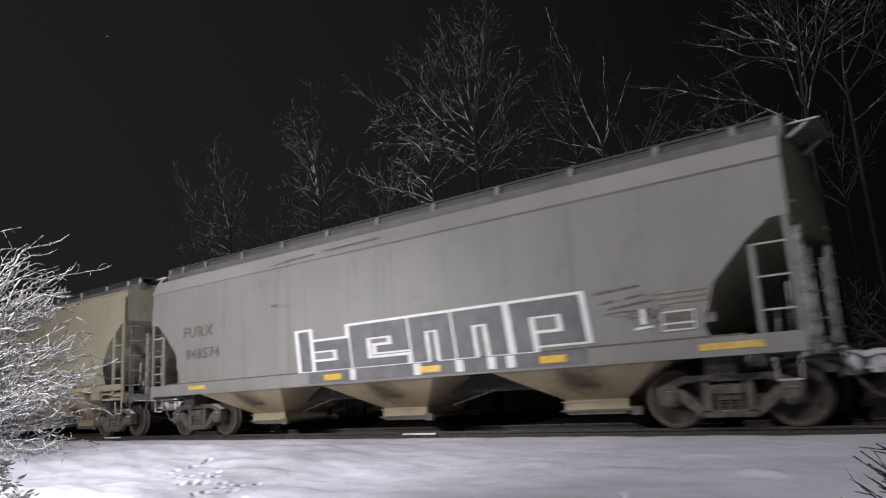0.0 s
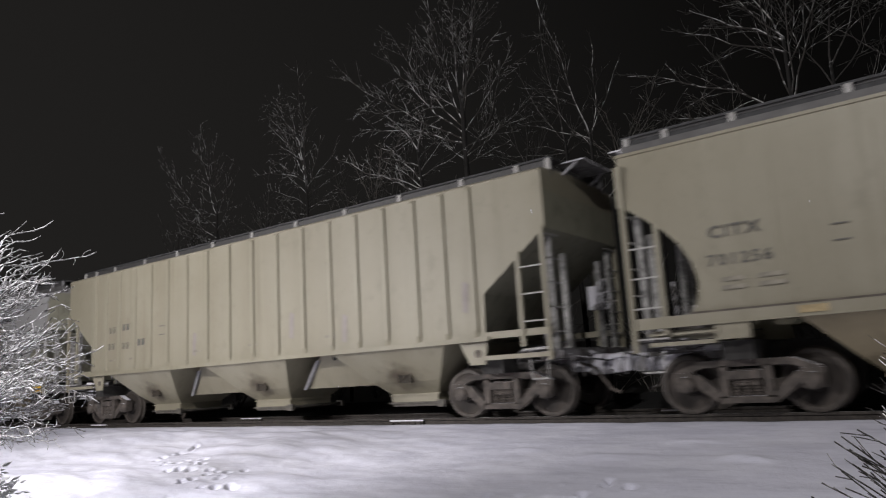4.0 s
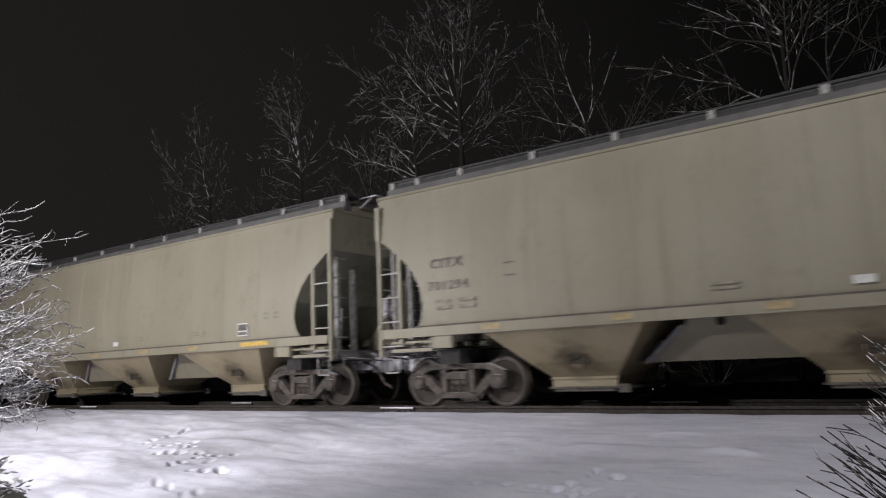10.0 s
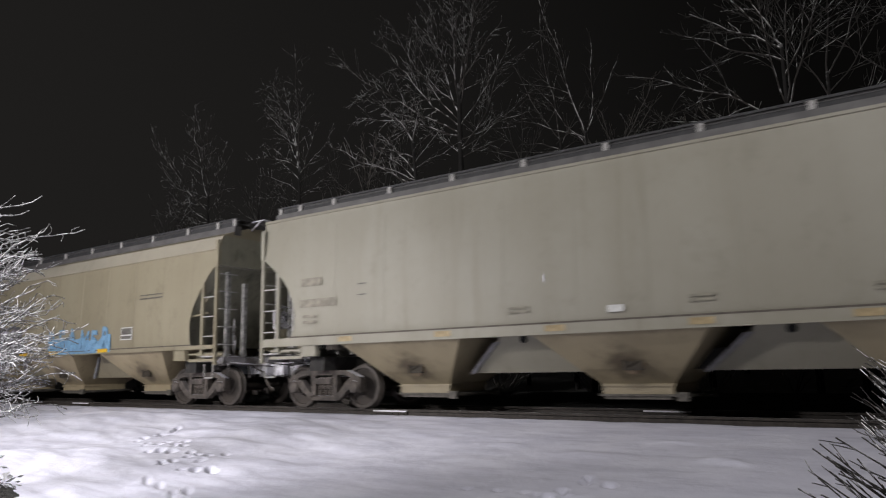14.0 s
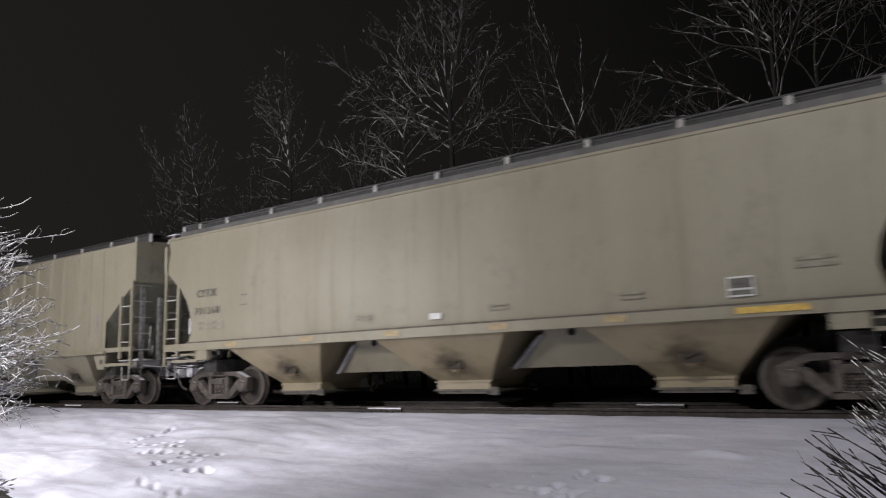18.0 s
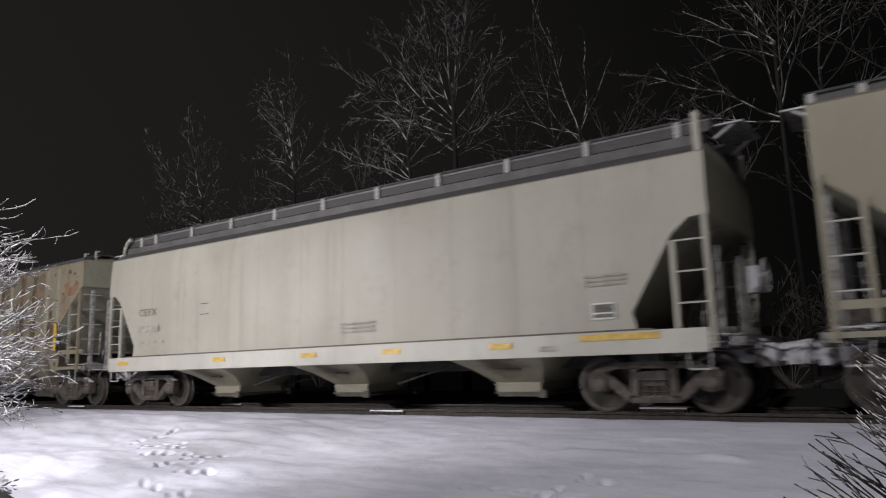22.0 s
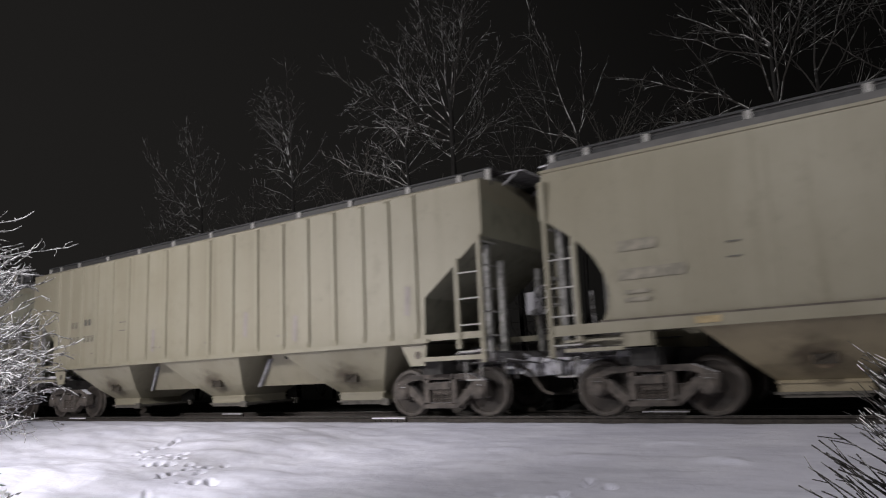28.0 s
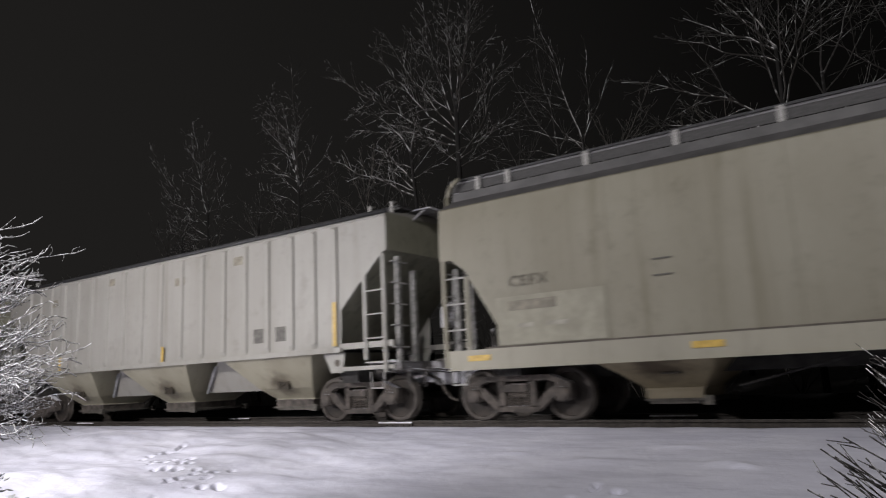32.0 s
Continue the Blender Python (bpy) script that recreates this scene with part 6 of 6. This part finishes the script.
BARE = "bare winter tree with frosted branches behind the track"
put_tree(-11.75, 18.0, 9.75, [
    (9.6, 46, 8, 2.5, 0.065), (9.65, 8, -16, 2.6, 0.05), (9.3, 24, -14, 3.6, 0.05), (9.0, -6, 6, 4.6, 0.05), (8.7, -20, 6, 5.2, 0.05), (8.3, -46, 12, 5.5, 0.05),
    (8.1, -61, 14, 5.3, 0.05), (8.0, -62, -20, 4.2, 0.06), (8.5, -34, 10, 4.6, 0.04), (8.9, 14, 0, 4.8, 0.045), (7.6, 58, -52, 3.2, 0.04), (7.3, 72, 6, 1.7, 0.035), (8.3, 38, -16, 3.4, 0.04)],
    21, "large bare tree with snow on its spreading branches", 0.12, skirt=6)
put_tree(-12.4, 16.8, 7.75, [(7.7, -26, -46, 1.9, 0.055), (7.7, 2, 10, 1.3, 0.045), (6.7, -38, -26, 3.0, 0.05), (6.3, -60, -4, 4.1, 0.055), (7.2, -58, -20, 1.8, 0.035), (7.0, 36, 10, 1.5, 0.03)],
    33, "small crooked tree with thick snow on its limbs", 0.08, -0.35, "snow_limb", reach=0.7, skirt=3)
put_tree(-19.2, 18.2, 8.5, [(8.3, 4, 1, 4.7, 0.055), (8.2, -10, -52, 5.7, 0.055), (8.5, -20, -12, 4.2, 0.045), (8.3, -56, -34, 2.7, 0.045), (8.4, -32, -24, 4.4, 0.04), (8.0, 30, -20, 2.2, 0.03)],
    8, BARE, 0.085, spread=1.15, reach=0.85, skirt=7)
put_tree(-25.3, 18.5, 8.8, [(8.6, -7, -6, 4.0, 0.045), (8.2, -24, 8, 5.0, 0.04), (7.6, -44, 14, 5.4, 0.04), (7.2, -64, -4, 5.0, 0.045), (7.0, -72, -10, 4.6, 0.04), (8.2, 26, -10, 2.6, 0.03), (7.5, 46, -12, 2.4, 0.03), (8.4, 10, 4, 3.4, 0.035)],
    44, BARE, 0.08, spread=1.15, reach=0.85, skirt=9)
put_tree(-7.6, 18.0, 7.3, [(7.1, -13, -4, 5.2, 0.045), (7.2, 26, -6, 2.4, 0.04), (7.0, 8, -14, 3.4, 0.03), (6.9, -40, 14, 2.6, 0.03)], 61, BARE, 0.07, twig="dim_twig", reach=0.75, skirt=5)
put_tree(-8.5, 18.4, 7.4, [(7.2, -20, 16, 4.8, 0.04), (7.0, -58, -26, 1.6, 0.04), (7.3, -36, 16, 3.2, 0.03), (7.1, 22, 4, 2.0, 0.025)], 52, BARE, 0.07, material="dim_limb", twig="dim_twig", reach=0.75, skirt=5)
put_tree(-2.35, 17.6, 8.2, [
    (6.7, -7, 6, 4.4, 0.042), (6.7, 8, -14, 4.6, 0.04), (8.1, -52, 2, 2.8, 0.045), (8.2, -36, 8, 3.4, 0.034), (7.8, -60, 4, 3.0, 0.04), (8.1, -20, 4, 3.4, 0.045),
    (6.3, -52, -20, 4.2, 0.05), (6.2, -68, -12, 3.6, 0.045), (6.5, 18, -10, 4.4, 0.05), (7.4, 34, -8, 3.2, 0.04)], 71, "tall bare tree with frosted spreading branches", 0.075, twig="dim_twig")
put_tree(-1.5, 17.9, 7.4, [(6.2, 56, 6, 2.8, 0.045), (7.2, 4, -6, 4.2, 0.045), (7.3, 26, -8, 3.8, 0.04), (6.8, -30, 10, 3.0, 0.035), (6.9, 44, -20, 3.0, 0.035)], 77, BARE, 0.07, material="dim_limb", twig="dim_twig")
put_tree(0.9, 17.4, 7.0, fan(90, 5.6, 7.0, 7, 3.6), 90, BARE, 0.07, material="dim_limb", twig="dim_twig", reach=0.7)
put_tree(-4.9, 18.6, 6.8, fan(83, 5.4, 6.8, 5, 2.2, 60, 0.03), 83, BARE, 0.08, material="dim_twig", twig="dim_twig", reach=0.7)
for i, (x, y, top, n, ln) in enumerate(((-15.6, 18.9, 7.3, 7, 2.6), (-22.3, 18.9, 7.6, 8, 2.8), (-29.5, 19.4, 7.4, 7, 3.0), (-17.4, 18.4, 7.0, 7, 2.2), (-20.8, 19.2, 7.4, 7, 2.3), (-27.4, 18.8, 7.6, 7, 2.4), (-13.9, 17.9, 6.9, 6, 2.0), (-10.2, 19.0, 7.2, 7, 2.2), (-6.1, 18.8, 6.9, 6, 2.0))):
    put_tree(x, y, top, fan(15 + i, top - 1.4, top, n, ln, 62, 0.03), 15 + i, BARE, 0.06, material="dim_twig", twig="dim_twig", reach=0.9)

far_rng = random.Random(3)
for i in range(16):
    x = -42 + 3.1 * i + far_rng.uniform(-0.8, 0.8)
    yy = far_rng.uniform(21, 27)
    top = far_rng.uniform(7.0, 8.6)
    put_tree(x * yy / 20, yy, top, fan(200 + i, top - 2.0, top, 6, 2.9, 48, 0.03), 200 + i, "slender dark tree in the woods behind", 0.07, material="brush_twig", twig="brush_twig", reach=0.8)


def build_brush():
    """Low tangled undergrowth along the far side of the track."""
    r = random.Random(17)
    for i in range(22):
        x, y = -34 + 1.75 * i + r.uniform(-0.4, 0.4), r.uniform(16.6, 19.0)
        w = Wood()
        for k in range(7):
            a = r.uniform(0, 6.28)
            grow(w, r, Vector((0, 0, 0)), Vector((0.5 * math.sin(a), 0.5 * math.cos(a), 1)), r.uniform(1.4, 3.0), 0.018, 2, 0.7, 0.1)
        ob = new("brush", w.mesh("brush", "brush_twig"))
        ob.location = (x, y, lay(x, y) - 0.12)
        tagged(ob, "tangled leafless brush beyond the track", "bush", "brush along the track")


build_brush()


def build_left_bush():
    """A bush laden with snow, close by: long shoots that arch over the bank and droop, with short side twigs."""
    r = random.Random(29)
    x0, y0 = -10.14, 3.32
    z0 = lay(x0, y0) - 0.1
    bush = thing("snowy_bush", "dense leafless bush laden with bright fresh snow", "bush", (x0, y0, z0))
    for k in range(165):
        w = Wood()
        low = (k / 165) ** 1.15
        p = Vector((r.uniform(-0.35, 0.25), r.uniform(-0.35, 0.25), 1.12 + 1.58 * low ** 1.1 + r.uniform(-0.15, 0.15)))
        az = 0.306 + r.uniform(-0.75, 0.75)
        el = radians(r.uniform(-6, 22) + 32 * low)
        ln = r.uniform(1.3, 2.05) * (1.05 - 0.1 * low)
        droop, sway, n, line = radians(r.uniform(8, 42)), r.uniform(0, 6.28), 14, [p.copy()]
        for i in range(n):
            e = el + radians(14) * math.sin(2.2 * i / n + 0.4) - droop * (i / n) ** 1.6 + 0.36 * math.sin(0.9 * i + 2 * sway) + r.uniform(-0.36, 0.36)
            a = az + 0.46 * math.sin(0.7 * i + sway) + r.uniform(-0.28, 0.28)
            p = p + Vector((math.sin(a) * math.cos(e), math.cos(a) * math.cos(e), math.sin(e))) * (ln / n)
            line.append(p.copy())
        w.tube(line, [(0.0150 - 0.0006 * i) * r.uniform(0.75, 1.2) for i in range(n + 1)], 6)
        twigs(w, w, r, line, 0.018, ln * (0.48 - 0.10 * low), 0, 1.35, 0.06, 0.0048, 5.4 - 1.8 * low, 0.34)
        ob = new("branch", w.mesh("branch", "snowy_bark"))
        ob.parent = bush
    w = Wood()
    for k in range(5):
        pts = limb(r, Vector((0.15 * math.sin(1.3 * k), 0.15 * math.cos(1.3 * k), 0)), Vector((0.2 * math.sin(1.3 * k), 0.2 * math.cos(1.3 * k), 1)), 1.9, 0.1, 0, 6)
        w.tube(pts, [0.045 - 0.004 * i for i in range(7)], 6)
    ob = new("trunk", w.mesh("trunk", "frosted_bark"))
    ob.parent = bush


build_left_bush()


def build_evergreen():
    """A small leafy shrub with snow on its leaves."""
    r = random.Random(41)
    x0, y0 = -5.60, 1.52
    z0 = lay(x0, y0) - 0.05
    shrub = thing("evergreen_shrub", "small leafy evergreen shrub capped with snow", "shrub", (x0, y0, z0))
    w = Wood()
    tips = []
    for k in range(34):
        a = r.uniform(0, 6.28)
        pts = limb(r, Vector((0, 0, 0)), Vector((0.55 * math.sin(a), 0.55 * math.cos(a), 1)), r.uniform(1.0, 1.5), 0.10, 0, 6)
        w.tube(pts, [0.012 - 0.0014 * i for i in range(7)], 4)
        tips += pts[2:]
    ob = new("stem_tangle", w.mesh("stem_tangle", "dark_twig"))
    ob.parent = shrub
    verts, faces = [], []
    for p in tips:
        for _ in range(34):
            d = Vector((r.uniform(-1, 1), r.uniform(-1, 1), r.uniform(-0.4, 0.6))).normalized()
            s = d.cross(Vector((0, 0, 1))).normalized()
            u = s.cross(d)
            q = p + d * r.uniform(0.0, 0.10)
            n = len(verts)
            ln, wd = r.uniform(0.04, 0.065), r.uniform(0.014, 0.022)
            verts += [q, q + d * ln * 0.5 + s * wd + u * 0.006, q + d * ln, q + d * ln * 0.5 - s * wd + u * 0.006, q + d * ln * 0.5 - u * 0.008]
            faces += [(n, n + 1, n + 4), (n + 1, n + 2, n + 4), (n + 2, n + 3, n + 4), (n + 3, n, n + 4), (n, n + 3, n + 2, n + 1)]
    me = bpy.data.meshes.new("leaves")
    me.from_pydata(verts, [], faces)
    me.materials.append(MATS["evergreen_leaf"])
    ob = new("leaves", me)
    ob.parent = shrub
    tagged(ob, kind="stuff")


build_evergreen()


def build_twig_shrub():
    """A shrub of straight twigs close to the camera that lean one way: a few long dark shoots below, a thicket with frost above."""
    r = random.Random(57)
    x0, y0 = 1.12, 4.5
    z0 = lay(x0, y0) - 0.05
    shrub = thing("twig_shrub", "bare shrub of straight dark twigs touched with frost", "shrub", (x0, y0, z0))

    def shoot(tip, el, thick, ink, buds):
        tip = tip - Vector((x0, y0, z0))
        w = Wood()
        d = Vector((-math.cos(el), r.uniform(-0.12, 0.12), math.sin(el))).normalized()
        long = min(tip.z / d.z, 1.9)
        pts = limb(r, tip - d * long, d, long, 0.035, 0.0, 7)
        shift = tip - pts[-1]
        pts = [p + shift for p in pts]
        w.tube(pts, [thick * (1.5 - 0.1 * i) for i in range(8)], 5)
        for i in range(buds):
            j = r.randint(2, 6)
            p = pts[j].lerp(pts[j + 1], r.random())
            side = (d + Vector((r.uniform(-0.5, 0.3), r.uniform(-0.4, 0.4), r.uniform(-0.5, 0.5)))).normalized()
            w.tube([p, p + side * r.uniform(0.03, 0.15)], [thick * 0.75, thick * 0.5], 4)
        ob = new("twig", w.mesh("twig", ink))
        ob.parent = shrub

    for k in range(34):  # long bare shoots, one above another
        zt = 0.06 + 0.40 * r.random()
        back = 0.55 * (k / 34) ** 1.1
        shoot(Vector((-0.83 + 0.48 * zt + back + r.uniform(-0.03, 0.03), 4.55 + r.uniform(-0.2, 0.2), zt)), r.gauss(0.64, 0.07), 0.0054, "dark_twig", r.randint(3, 6))
    for k in range(230):  # the frosted thicket
        zt = 0.40 + 0.46 * r.random()
        shoot(Vector((-0.50 + 0.14 * zt + 0.8 * r.random() ** 1.1, 4.6 + r.uniform(-0.3, 0.3), zt)), r.gauss(0.76, 0.12), 0.0033, "frosted_shoot" if k % 3 else "dark_twig", r.randint(3, 7))


build_twig_shrub()


def draw_mound(bm):
    """A low heap with an uneven rim."""
    rings = []
    for k in range(7):
        row = []
        for i in range(40):
            a = 2 * math.pi * i / 40
            q = (1 + 0.10 * noise.noise((2 * math.cos(a), 2 * math.sin(a), 5.0))) * (6 - k) / 6
            row.append(bm.verts.new((1.25 * q * math.cos(a), 0.62 * q * math.sin(a), 0.22 * math.sin(math.pi / 2 * k / 6) + 0.03 * noise.noise((5 * q * math.cos(a), 5 * q * math.sin(a), 1.0)))))
        rings.append(row)
    for a, b in zip(rings, rings[1:]):
        for i in range(40):
            bm.faces.new((a[i], a[(i + 1) % 40], b[(i + 1) % 40], b[i]))
    bmesh.ops.remove_doubles(bm, verts=bm.verts, dist=1e-4)


# added mound, stands in for a dark patch on the snow
solid("dark_mound", draw_mound, "mound_dark", "low dark mound of bare earth under the bush", "mound", sharp=60, at=(-10.55, 4.25, lay(-10.5, 4.25) - 0.05))


def draw_flake(bm):
    bmesh.ops.create_icosphere(bm, subdivisions=1, radius=0.006)


FLAKES = []
flake_rng = random.Random(12)
for i in range(26):
    d, az = flake_rng.uniform(3.0, 9.5), radians(flake_rng.uniform(8, 66))
    fx, fy = -d * math.sin(az), d * math.cos(az)
    FLAKES.append((solid("snowflake", draw_flake, "packed_snow", "single small white snowflake falling through the air", "snowflake", group="falling snowflakes", at=(fx, fy, 3)), fx, fy, flake_rng.uniform(0.5, 46), flake_rng.uniform(1.1, 1.6)))


# ---- what moves ----
def run(t):
    """How far the train has gone, in metres, from where it is at half the clip."""
    u = (t - 16) / 16
    return 8.0072 * (t - 16) + 0.8384 * u * u - 0.2519 * u ** 3


def motions():
    for mid, car in MOVERS:
        walk(car, [(t, pose(mid + run(t), TRACK_Y, 0)) for t in range(33)])
    for flake, fx, fy, height, fall in FLAKES:
        ground = lay(fx, fy)
        land = min(32.0, (height - ground) / fall)
        rows = [(t, pose(fx + 0.12 * t + 0.1 * math.sin(t + height), fy, height - fall * t)) for t in [land * i / 16 for i in range(17)]]
        walk(flake, rows + ([(32.0, rows[-1][1])] if land < 31.9 else []))
    steps = [i / 15 for i in range(481)]
    for ws, x in WHEELSETS:
        walk(ws, [(t, pose(x, 0, WHEEL_R, 0, math.degrees(run(t) / WHEEL_R), 0)) for t in steps])


motions()
